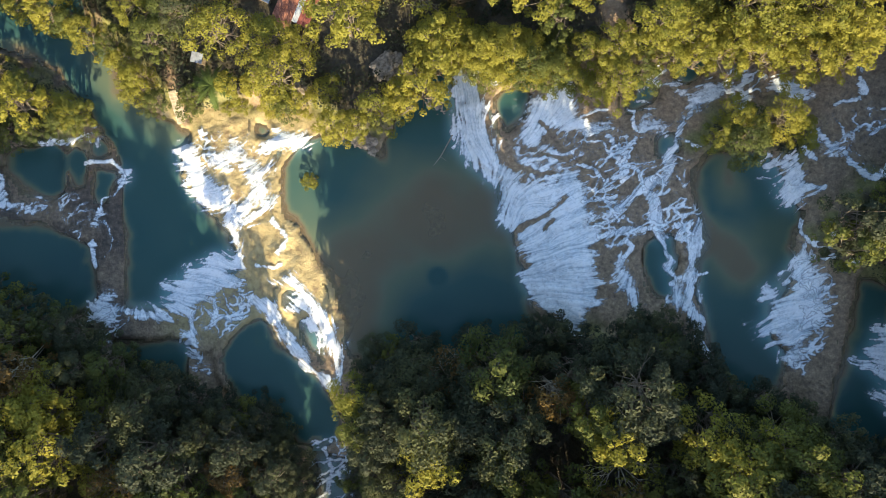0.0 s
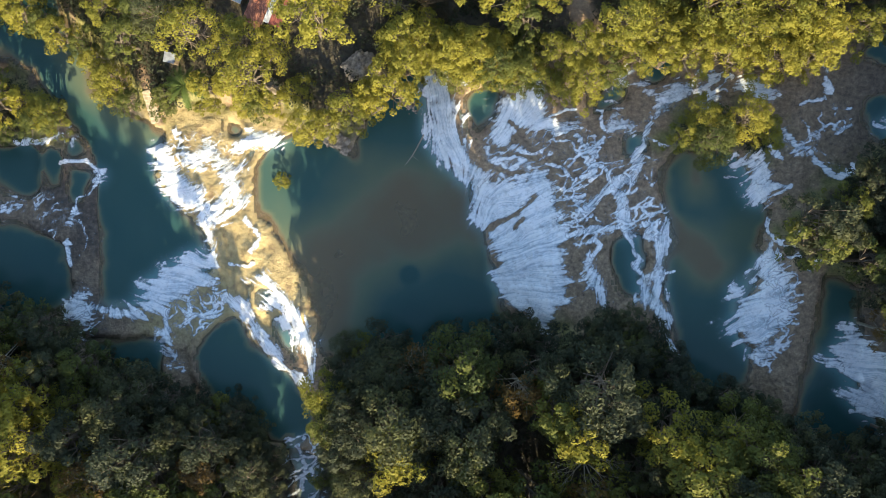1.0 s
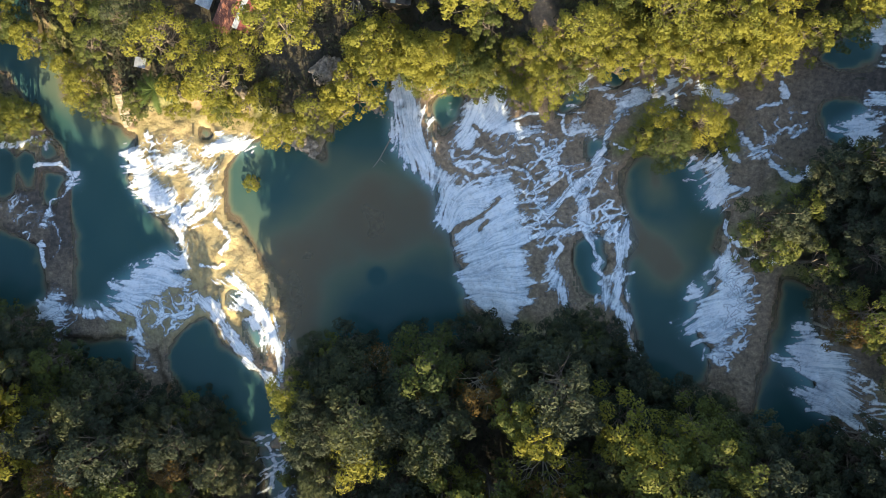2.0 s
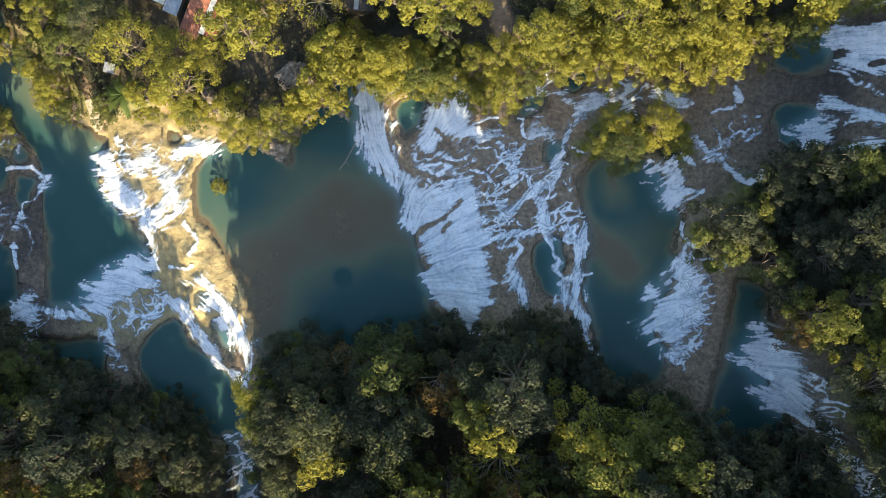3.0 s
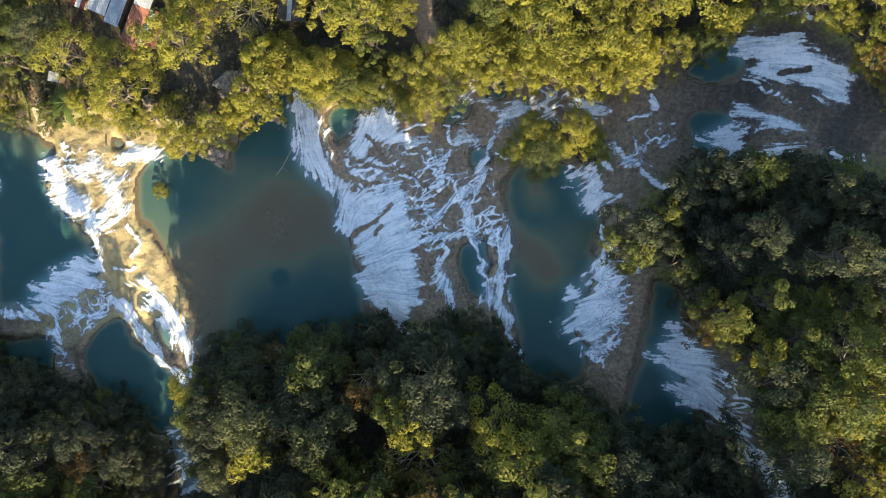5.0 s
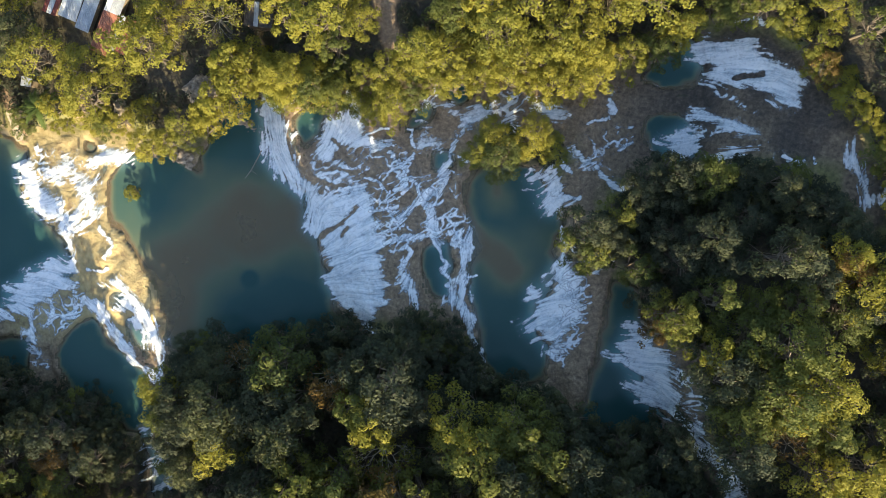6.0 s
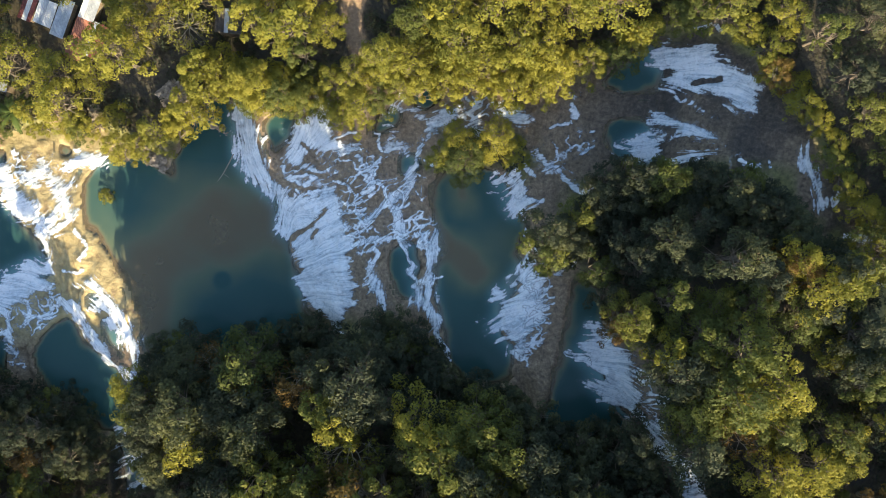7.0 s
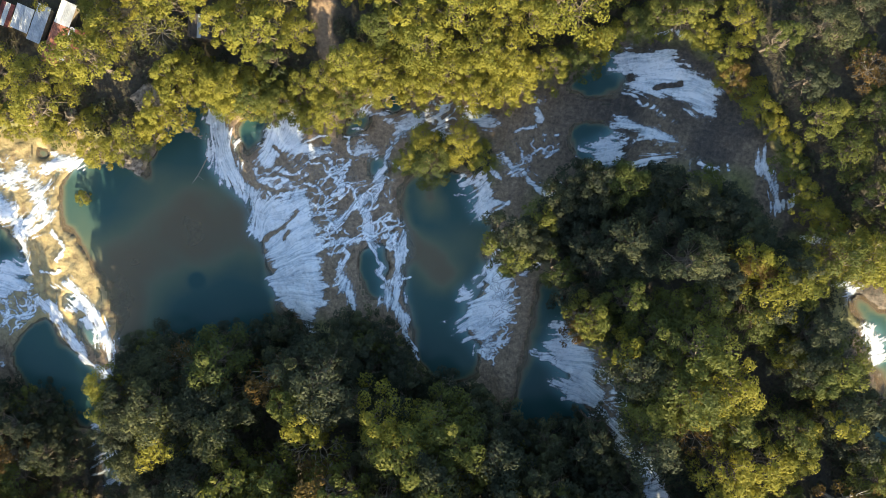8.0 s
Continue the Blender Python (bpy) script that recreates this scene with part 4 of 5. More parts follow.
water_sheet(falls, 0.86, [(49.7, 10.8), (52.8, 12.5), (53.8, 14.9), (54.5, 12.7), (55.9, 9.8), (57.9, 7.8), (56.2, 6.2), (54.3, 4.7), (52.2, 5), (53.1, 6.9), (52.7, 9.9), (51.2, 10.2)])
runnel(falls, 0.3, (54.3, 8.4), (56.7, 7.3), (58.2, 7.6))
falls = cascade("thin white runnels over brown rock shelves")
water_sheet(falls, 0.72, [(58.8, 14), (63.9, 13.9), (63.5, 11.9), (60.9, 12.3), (58.8, 12.4)])
water_sheet(falls, 0.55, [(62.3, 25.6), (65.6, 27.2), (66.3, 25.5), (63.3, 23.9)])
water_sheet(falls, 0.4, [(68.5, 29.1), (69.9, 30), (72.3, 27.4), (70.4, 26.9)])
water_sheet(falls, 0.6, [(63.3, 11.1), (67.1, 10.8), (66.6, 9), (64.2, 8.9)])
runnel(falls, 0.4, (57.6, 15.8), (59, 13.6), (61, 13.4))
runnel(falls, 0.45, (61.3, 12.6), (63.1, 10.2), (64.9, 9.1), (66.6, 9.7), (67.4, 10.8))
runnel(falls, 0.15, (59.7, 17.8), (60.9, 16.4), (61, 14.5), (59, 13.4))
runnel(falls, 0.2, (55.2, 13.5), (57.1, 11.7))
runnel(falls, 0.35, (64.7, 15.7), (66.8, 16.6))
runnel(falls, 0.3, (63, 20.8), (59.9, 20.1))
runnel(falls, 0.5, (63.4, 23.2), (63.9, 22.2))
runnel_web(falls, 0.2, (55.2, 18.6), (67.6, 20.7), (67.6, 9.7), (58, 9.7))
falls = cascade("white fall plunging into the dark blue pool")
water_sheet(falls, 0.97, [(65.3, -17.6), (66.4, -15.5), (68.3, -12.4), (69.1, -15.5), (70.5, -16.8), (72.7, -17.8), (74, -19.8), (73.9, -23.7), (74.8, -26.6), (76.1, -29.3), (76.9, -31.3), (74.8, -30.4), (71.5, -28.4), (68.6, -27.4), (66.9, -25.2), (67.4, -22.3), (66.4, -19.9)])
water_sheet(falls, 0.4, [(73.9, -19.8), (76.6, -23.2), (79.1, -23.8), (79.7, -28.9), (76.9, -31.3), (74.2, -25.7)])
runnel(falls, 1.1, (76.6, -30.7), (77.5, -34.3), (79.4, -35.3), (80.8, -38.7), (82.4, -41.9))
runnel(falls, 0.5, (62.8, -18.9), (64.7, -19.6), (66.6, -20.4))
falls = cascade("silky white fall below the dark trees")
BARE = [([(83.5, 26.8), (85.5, 27.3), (87.3, 27.3)], 0.4)]
water_sheet(falls, 1, [(75.9, 33.5), (78.7, 35), (81.3, 32.6), (83.3, 33.6), (86.2, 33.5), (88, 30.6), (90.4, 28.1), (92.7, 27.4), (93.3, 25.5), (93, 22.8), (91.2, 20.4), (89.4, 22.4), (87.1, 24.5), (83.9, 25.7), (80.6, 26), (79.2, 27.8), (80.8, 29.5), (78, 30), (76.4, 31.6)], BARE)
water_sheet(falls, 0.5, [(80, 25.1), (83.1, 24.7), (86, 22.4), (88.2, 19.2), (85.4, 21.3), (82.6, 23.2)], BARE)
runnel(falls, 0.25, (83.3, 36.2), (86.1, 36.3), (87.1, 35.4))
falls = cascade("silky fan-shaped fall over striped brown rock")
water_sheet(falls, 0.97, [(76.9, 22.6), (79.3, 23.1), (81.3, 21), (84.5, 20.3), (86.5, 18.5), (88.1, 15.9), (85.1, 17.1), (82.1, 18.5), (78, 20.4)])
water_sheet(falls, 0.42, [(77.1, 20.8), (82.1, 18.9), (86.3, 16.8), (82, 16.6), (77.6, 17.5)])
water_sheet(falls, 0.82, [(77.4, 14.5), (80.3, 15), (86.8, 16.3), (86.1, 15), (82.5, 12.9), (77.7, 13.1)])
water_sheet(falls, 0.9, [(71.2, 17.3), (72.8, 16.2), (74.7, 18), (76.6, 18), (77.9, 16.5), (77.7, 13.2), (76.1, 12.6), (73.3, 14.2), (71.7, 15.2)])
falls = cascade("white rapids between shady trees")
water_sheet(falls, 0.8, [(97.8, 13), (98.6, 15.4), (99.6, 15.8), (99.7, 12.9), (100.9, 11.6), (101.7, 9.8), (101.6, 8), (102.2, 7.1), (102.8, 8.4), (104.2, 7.8), (102.5, 6.1), (101.3, 5), (99.9, 5.8), (100.3, 8.9), (99, 11.2)])
water_sheet(falls, 0.75, [(109.6, -6), (113, -5.5), (115.5, -7.3), (113.5, -7.8), (113.1, -10.1), (111.5, -10.6), (111.6, -8.6)])
water_sheet(falls, 0.95, [(113.4, -11.5), (115.3, -12.8), (118.1, -15.1), (118.3, -18.8), (115.9, -17.4), (114.5, -14.2)])
water_sheet(falls, 0.6, [(104.7, 1.8), (107.7, 2.2), (109.8, 0.9), (108.2, -0.5), (106, 0.2)])
runnel(falls, 0.5, (105, 1.4), (106.4, 0.5), (107.9, 0.9))
runnel(falls, 0.25, (90.3, 13.2), (91.5, 12.3))
runnel(falls, 0.2, (89.5, 13.7), (91.3, 12.7))
runnel(falls, 0.2, (93.8, 13.5), (93.9, 12.2))
runnel_web(falls, 0.1, (85.9, 16.7), (95.2, 14), (95.2, 11.7), (86.3, 11.9))
falls = cascade("shallow white brook out of the south pool")
runnel(falls, 0.3, (-20.5, -36.8), (-19.2, -40), (-19.8, -44.5))
runnel_web(falls, 0.5, (-23, -35), (-16, -35), (-15, -48), (-21, -48))

# still water between the falls, milky where foam sinks into it
POOL_WORDS = {"great": "wide murky teal pool with a brown shoal", "west": "deep teal pool below the sunlit cascade"}
MILK = blur(blur(FROTH, 7), 6)
for name, (level, depth, pts) in POOLS.items():
    d = inside_distance(GX, GY, pts)
    keep = d > -1.0
    keep = keep[:-1, :-1] & keep[1:, 1:]
    v, q, used = grid_mesh(keep, GX, GY, np.full(GX.shape, level))
    dep = np.clip(level - GH.ravel()[used], 0, 5)
    milk = sample(fx, fy, MILK, v[:, 0], v[:, 1])
    ob = link_mesh("water", v, q, WATER, attrs={"depth": dep, "milk": 0.65 * smooth(0.03, 0.6, milk)})
    tagged(ob, POOL_WORDS.get(name, "still teal river pool held by a travertine rim"), "water", kind="structure")


# ---- trees ----
def tube(a, b, ra, rb, sides=5):
    a, b = np.array(a, float), np.array(b, float)
    w = b - a
    w /= np.linalg.norm(w) + 1e-9
    u = np.cross(w, (0.3, 0.9, 0.1) if abs(w[2]) > 0.7 else (0, 0, 1))
    u /= np.linalg.norm(u)
    v = np.cross(w, u)
    ang = np.arange(sides) * 2 * math.pi / sides
    ring = np.cos(ang)[:, None] * u + np.sin(ang)[:, None] * v
    faces = [[i, (i + 1) % sides, sides + (i + 1) % sides, sides + i] for i in range(sides)]
    return np.concatenate([a + ra * ring, b + rb * ring]), faces


def tubes(parts):
    verts, faces, k = [], [], 0
    for p in parts:
        v, f = tube(*p)
        verts.append(v)
        faces += [[i + k for i in q] for q in f]
        k += len(v)
    return np.concatenate(verts), faces


def leaves(centres, outward, rng, length, width):
    """A folded spray of leaves at each centre, facing outward with some disorder."""
    n = len(centres)
    nrm = outward + rng.normal(0, 0.36, (n, 3))
    nrm[:, 2] += 0.12
    nrm /= np.linalg.norm(nrm, axis=1)[:, None] + 1e-9
    t = np.cross(nrm, rng.normal(0, 1, (n, 3)))
    t /= np.linalg.norm(t, axis=1)[:, None] + 1e-9
    s = np.cross(nrm, t)
    L, W = length * rng.uniform(0.6, 1.3, n)[:, None], width * rng.uniform(0.6, 1.3, n)[:, None]
    a = centres + t * L * 0.6
    c, d = centres - t * L * 0.4 + s * W * 0.5, centres - t * L * 0.4 - s * W * 0.5 - nrm * 0.15 * W
    v = np.stack([a, c, d], 1).reshape(-1, 3)
    f = (np.arange(n)[:, None] * 3 + [0, 1, 2]).astype(int)
    return v, f


def make_tree(seed, leaf, name, label, tall=14.0, spread=4.2, clumps=26, per=60, bark=BARK, fill=1.0):
    """A forest tree: forked trunk, limbs to each clump and a crown of leaf sprays."""
    rng = np.random.default_rng(seed)
    root = tagged(new(name), label, "tree", group="forest trees")
    lobes = rng.uniform(0, 6.28, 3)
    clumps = int(clumps * 1.4)
    cents, rads = [], []
    for i in range(clumps):
        ang = i * 2.39996 + rng.normal(0, 0.35)
        rr = math.sqrt((i + 0.5) / clumps)
        edge = spread * (1 + 0.16 * math.sin(2 * ang + lobes[0]) + 0.13 * math.sin(3 * ang + lobes[1]))
        r = edge * rr * rng.uniform(0.85, 1.05)
        z = tall * (0.40 + 0.54 * (1 - rr ** 2.4)) + rng.normal(0, 1.0)
        cents.append((r * math.cos(ang), r * math.sin(ang), z))
        rads.append(spread * rng.uniform(0.11, 0.26))
    cents, rads = np.array(cents), np.array(rads)
    fork = np.array((rng.normal(0, 0.3), rng.normal(0, 0.3), tall * 0.36))
    parts = [((0, 0, -0.6), fork, 0.34, 0.24, 7)]
    for k in range(5):
        ang = k * 1.257 + rng.normal(0, 0.2)
        knee = fork + (math.cos(ang) * spread * 0.33, math.sin(ang) * spread * 0.33, tall * rng.uniform(0.14, 0.22))
        parts.append((fork, knee, 0.2, 0.13))
        own = cents[k::5]
        for cc in own:
            parts.append((knee, cc, 0.09, 0.03, 3))
    v, f = tubes(parts)
    link_mesh("trunk", v, f, bark, root)
    allc, allo = [], []
    for cc, r in zip(cents, rads):
        n = max(6, int(2.15 * per * fill * (r / (spread * 0.235)) ** 2))
        d = rng.normal(0, 1, (n, 3))
        d[:, 2] = np.where(d[:, 2] < -0.2, -d[:, 2], d[:, 2])
        d /= np.linalg.norm(d, axis=1)[:, None]
        q = cc + d * (r * rng.uniform(0.55, 1.12, n) ** 0.6)[:, None] * (1.12, 1.12, 0.8)
        allc.append(q)
        allo.append(d)
    v, f = leaves(np.concatenate(allc), np.concatenate(allo), rng, 0.36, 0.27)
    tints = np.repeat(rng.random(clumps), [3 * len(q) for q in allc])
    link_mesh("crown", v, f, LEAF[leaf], root, shade=False, attrs={"clump": tints})
    return root


def make_bare_tree(seed, name, label, tall=13.0, spread=3.8, leaf="rust"):
    """A nearly leafless tree: pale forked branches with few leaves."""
    rng = np.random.default_rng(seed)
    root = tagged(new(name), label, "tree", group="forest trees")
    parts, tips = [((0, 0, -0.6), (0.1, 0, tall * 0.5), 0.26, 0.16, 7)], []

    def grow(p, d, length, r, level):
        q = p + d * length
        parts.append((p, q, r, r * 0.6, 4))
        if level == 0:
            tips.append(q)
            return
        for k in range(2 if level % 2 else 3):
            e = d + rng.normal(0, 0.5, 3) + (0, 0, 0.08)
            grow(q, e / np.linalg.norm(e), length * rng.uniform(0.6, 0.8), r * 0.55, level - 1)

    for k in range(9):
        ang = k * 0.698 + rng.normal(0, 0.2)
        d = np.array((math.cos(ang), math.sin(ang), rng.uniform(0.4, 1.1)))
        grow(np.array((0.1, 0, tall * 0.5)), d / np.linalg.norm(d), spread * 0.40, 0.085, 4)
    v, f = tubes(parts)
    link_mesh("trunk", v, f, PALE_BARK, root)
    tips = np.array(tips)
    c = np.repeat(tips, 3, 0) + rng.normal(0, 0.25, (len(tips) * 3, 3))
    v, f = leaves(c, rng.normal(0, 1, c.shape), rng, 0.34, 0.24)
    link_mesh("crown", v, f, LEAF[leaf], root, shade=False)
    return root


TREES = {"green": [], "fresh": [], "olive": [], "rust": [], "bare": [], "low_green": [], "low_fresh": [], "low_olive": []}
for s in range(5):
    TREES["green"].append(make_tree(200 + s, "green", "broadleaf_tree", "dense dark green broadleaf tree with clumped crown", spread=3.5 + 0.35 * s, clumps=22 + 3 * s))
for s in range(5):
    TREES["fresh"].append(make_tree(800 + s, "fresh", "leafy_tree", "fresh green broadleaf tree with lobed crown", spread=3.4 + 0.35 * s, clumps=21 + 3 * s))
for s in range(5):
    TREES["olive"].append(make_tree(300 + s, "olive", "yellowing_tree", "yellow-green broadleaf tree with rounded crown", spread=3.6 + 0.38 * s, clumps=24 + 3 * s, per=56))
for s in range(2):
    TREES["rust"].append(make_tree(400 + s, "rust", "rusty_tree", "thin-crowned tree with rusty brown leaves", spread=3.7, clumps=24, per=45, bark=PALE_BARK, fill=0.8))
for s in range(2):
    TREES["bare"].append(make_bare_tree(500 + s, "bare_tree", "nearly leafless pale tree with forked branches", leaf=("rust", "olive")[s]))
for s in range(3):
    TREES["low_green"].append(make_tree(600 + s, "green", "riverside_tree", "small dark green tree leaning over the water", spread=3.7, clumps=24, per=52))
for s in range(3):
    TREES["low_fresh"].append(make_tree(900 + s, "fresh", "riverside_tree", "small fresh green tree leaning over the water", spread=3.7, clumps=24, per=52))
for s in range(3):
    TREES["low_olive"].append(make_tree(700 + s, "olive", "riverside_tree", "small yellow-green tree leaning over the water", spread=3.7, clumps=24, per=52))
planted = {}


def plant(kind, x, y, top, width=1.0, index=None):
    """Sets a tree whose crown reaches the level top."""
    z = float(ground_at(x, y))
    pool = TREES[kind]
    src = pool[RNG.integers(len(pool)) if index is None else index]
    tall = min(max(top - z, 2.6), 23.0)
    sz = tall / (14.0 * 0.97)
    sx = 1.07 * width * (0.55 + 0.45 * sz) * RNG.uniform(0.9, 1.12)
    m = pose(x, y, z, 0, 0, RNG.uniform(0, 360)) @ Matrix.Diagonal((sx, sx, sz, 1))
    if src not in planted:
        src.matrix_basis = m
        planted[src] = True
        return src
    src_scale = Matrix.Diagonal((*src.scale, 1)).inverted()
    return copy_thing(src, m @ src_scale)


EDGE_N = [(-120, 48), (-82, 41.6), (-62.7, 36.4), (-52.2, 27.7), (-47.5, 22.2), (-40.9, 22.3), (-38.6, 23), (-31.2, 21.5), (-21.5, 19.3), (-15.3, 16.7),
          (-7, 20.7), (-2.1, 25.9), (4, 27.6), (10.2, 26.3), (15.5, 24.8), (21.4, 24), (24.3, 21), (28.7, 24.3), (34.8, 26.2), (48, 26.4), (58, 25),
          (61.4, 29.2), (70.4, 29.5), (74.2, 33), (77, 36), (84, 37.5), (91, 33), (95, 26), (98.5, 19.5), (102.5, 12), (105, 5), (115, -4), (150, -8)]
EDGE_S = [(-120, 0), (-78.7, -7.7), (-61.6, -13.1), (-52.7, -19.4), (-43.7, -23.9), (-30.2, -27.6), (-24, -33), (-21.6, -38), (-20.8, -60), (-12.2, -60), (-13.4, -34), (-15.6, -25),
          (-12.3, -16.6), (-5.5, -15), (5.6, -15.4), (14.2, -13.3), (19.3, -15.8), (29.6, -12.4), (35.6, -14.1), (39, -18), (41.6, -21), (52.8, -24.4),
          (57.1, -28), (62, -30.5), (71.2, -30.5), (75, -34), (78.5, -46), (79, -60), (150, -70)]
CROWN_ISLE = [(55.8, 0.7), (63.2, 9), (67.9, 12.2), (76.2, 13.1), (85.4, 13), (94, 10), (100, 3), (105, -2), (107.5, -9), (110, -14),
              (109, -21), (113, -31), (123, -35), (123, -62), (86, -62), (84.6, -41.6), (80, -32), (75.3, -19.8), (67.9, -12.3), (61.4, -3)]
EAST_SHORE = [(119, -5), (124, -12), (125, -34), (160, -34), (160, -5)]
TOP_N = [(-90, 7), (-60, 9), (-30, 12.5), (-15, 13), (-6, 16.5), (20, 19), (42, 24), (58, 26), (75, 27), (95, 30), (125, 38)]
TOP_S = [(-90, 11), (-47, 13.5), (-38, 12), (-33, 9.5), (-24, 9), (-18, 8), (-13, 10.5), (0, 13.5), (18, 16.5), (35, 20), (50, 26.5), (62, 31.5), (75, 33), (90, 35)]

CLEAR = [([(25.7, 46), (25.5, 38), (27.2, 33)], 3.3), ([(-46, 26), (-44.5, 20)], 1.8), ([(-41, 30), (-41, 29.2)], 2.6), ([(-31.5, 26), (-31, 23)], 2.2), ([(-9.0, 28.2), (-7.5, 27)], 3.6),
         ([(-29.5, 18.6), (-22.5, 18.2)], 1.4), ([(-37.9, 24.6), (-37.9, 24.5)], 3.9), ([(-35, 43.5), (-29, 42), (-22, 43)], 5.2), ([(-26, 38), (-22, 37.5)], 6.7), ([(4.7, 39.7), (1.7, 39.9)], 4.6), ([(15.5, -28), (18.5, -29.5)], 3.4), ([(92.9, -18), (94.9, -19)], 3.6),
         ([(1.4, -21), (1.5, -21)], 3.0), ([(25.4, -33.1), (25.5, -33)], 3.2), ([(16.4, -23.6), (16.5, -23.5)], 2.8), ([(-23, 25), (-22, 24)], 2.2)]

# trees that stand out by place: kind, x, y, top, width
# olive on the islet also stands in for sunlit crowns
for spec in [("olive", 40.9, 14.8, 17.5, 0.9), ("fresh", 44.8, 14.4, 19, 0.95), ("olive", 50, 17.4, 20, 0.95), ("olive", 43.9, 17.8, 18, 0.9), ("olive", 53.4, 15.3, 18, 0.85),
             ("fresh", 48, 15.4, 16, 0.8), ("olive", -51.2, 24.2, 5.5, 0.8), ("low_olive", -22.3, 9.3, 3, 0.55), ("bare", 1.4, -21, 19.5, 1), ("rust", 16.4, -23.6, 21.5, 0.9),
             ("bare", 25.4, -33.1, 28.5, 1.3, 1), ("olive", -13.9, -25, 15.5, 0.75), ("fresh", -12.8, -29.6, 15.5, 0.8), ("green", -10.5, -26.5, 17.5, 0.9), ("green", 17.5, -15, 15, 0.8),
             ("rust", 93.5, 27, 27, 0.85), ("bare", -12.5, 36, 12, 0.8), ("rust", 8.5, -24.5, 19, 0.7), ("rust", -70, -24, 15, 1), ("olive", -62, -27, 16, 1)]:
    plant(*spec)
# those south of y -46 are unseen, added to shade the brook and stream
for spec in [("rust", 69, -13.5, 27, 0.8), ("low_fresh", -15.6, -40.5, 7, 0.7), ("low_green", -13.8, -37.5, 7.5, 0.8), ("low_green", -23.4, -41, 8.5, 0.8), ("low_green", -14.5, -46, 8.5, 0.8),
             ("low_fresh", -23.2, -47, 9, 0.8), ("low_green", -18.5, -51, 7.5, 0.8), ("green", 81.5, -51.5, 38, 1), ("fresh", 85, -56, 40, 1), ("low_green", 82.5, -47.5, 31, 0.9),
             ("low_green", 74.2, -37.6, 24, 0.8), ("low_green", 76.6, -41.5, 25, 0.8), ("low_green", 72.5, -36, 22, 0.7), ("green", 86, -49.5, 34, 1), ("green", 82, -55.5, 38, 1),
             ("low_green", -21.6, -50.8, 6.4, 0.9), ("low_green", -15.2, -51, 6.6, 0.9), ("low_green", -18, -54.5, 8, 1), ("low_green", 29.5, -13.8, 17, 0.8), ("low_green", 33, -13.2, 17.5, 0.8)]:
    plant(*spec)
for spec in [("low_green", 36.5, -14.6, 18.5, 0.85), ("low_green", 39.2, -18.5, 19, 0.8), ("green", 33.5, -17, 20, 0.9), ("low_green", 41.8, -22, 20.5, 0.8)]:
    plant(*spec)


def edge_row(line, kinds, tops, gap=4.4, reach=2.6, lower=2.5, side=1):
    """Smaller trees leaning out over the water along a bank."""
    pts = [Vector(p) for p in line]
    run, nxt = 0.0, 0.0
    for a, b in zip(pts, pts[1:]):
        d = (b - a)
        n = Vector((-d.y, d.x)).normalized() * side
        while run + d.length > nxt:
            p = a + d * ((nxt - run) / d.length) + n * (reach + RNG.uniform(-0.9, 0.9))
            if abs(p.x) < 135 and -52 < p.y < 48 and all(line_distance(np.array([p.x]), np.array([p.y]), c)[0] > w + 0.6 for c, w in CLEAR):
                t = float(ground_at(p.x, p.y)) + 8.5 if tops is None else tops if isinstance(tops, (int, float)) else float(along(p.x, tops))
                plant(kinds[RNG.integers(len(kinds))], p.x, p.y, t - lower + RNG.normal(0, 1.2), RNG.uniform(0.85, 1.15))
            nxt += gap * RNG.uniform(0.8, 1.2)
        run += d.length


STEP = 6.7
spots = []
for r, yy in enumerate(np.arange(-56, 52, STEP * 0.87)):
    for xx in np.arange(-92, 134, STEP):
        spots.append((xx + (r % 2) * STEP / 2 + RNG.uniform(-1.7, 1.7), yy + RNG.uniform(-1.7, 1.7)))
# unseen rows farther south, added to keep the low sun off the bank
for yy in np.arange(-82, -57, 7.5):
    for xx in np.arange(-100, 150, 8.5):
        spots.append((xx + RNG.uniform(-2, 2), yy + RNG.uniform(-2, 2)))
SPX, SPY = np.array([a for a, b in spots]), np.array([b for a, b in spots])
north = SPY - along(SPX, EDGE_N)
south = along(SPX, EDGE_S) - SPY
gap = line_distance(SPX, SPY, EDGE_S)
south = np.where(south > 0, np.minimum(south, gap), south)
isle = np.maximum(inside_distance(SPX, SPY, CROWN_ISLE), inside_distance(SPX, SPY, EAST_SHORE))
west = inside_distance(SPX, SPY, [(-100, 36), (-78, 30.5), (-63.3, 25), (-58.2, 22), (-58.8, 17), (-67.1, 15.3), (-78.3, 13.4), (-100, 10)])
free = np.full(SPX.shape, 99.0)
for pts, w in CLEAR:
    free = np.minimum(free, line_distance(SPX, SPY, pts) - w)
tint = fractal(SPX, SPY, 16.0, 131, 2) + 0.25 * RNG.normal(0, 0.5, len(SPX))
inset = 4.6
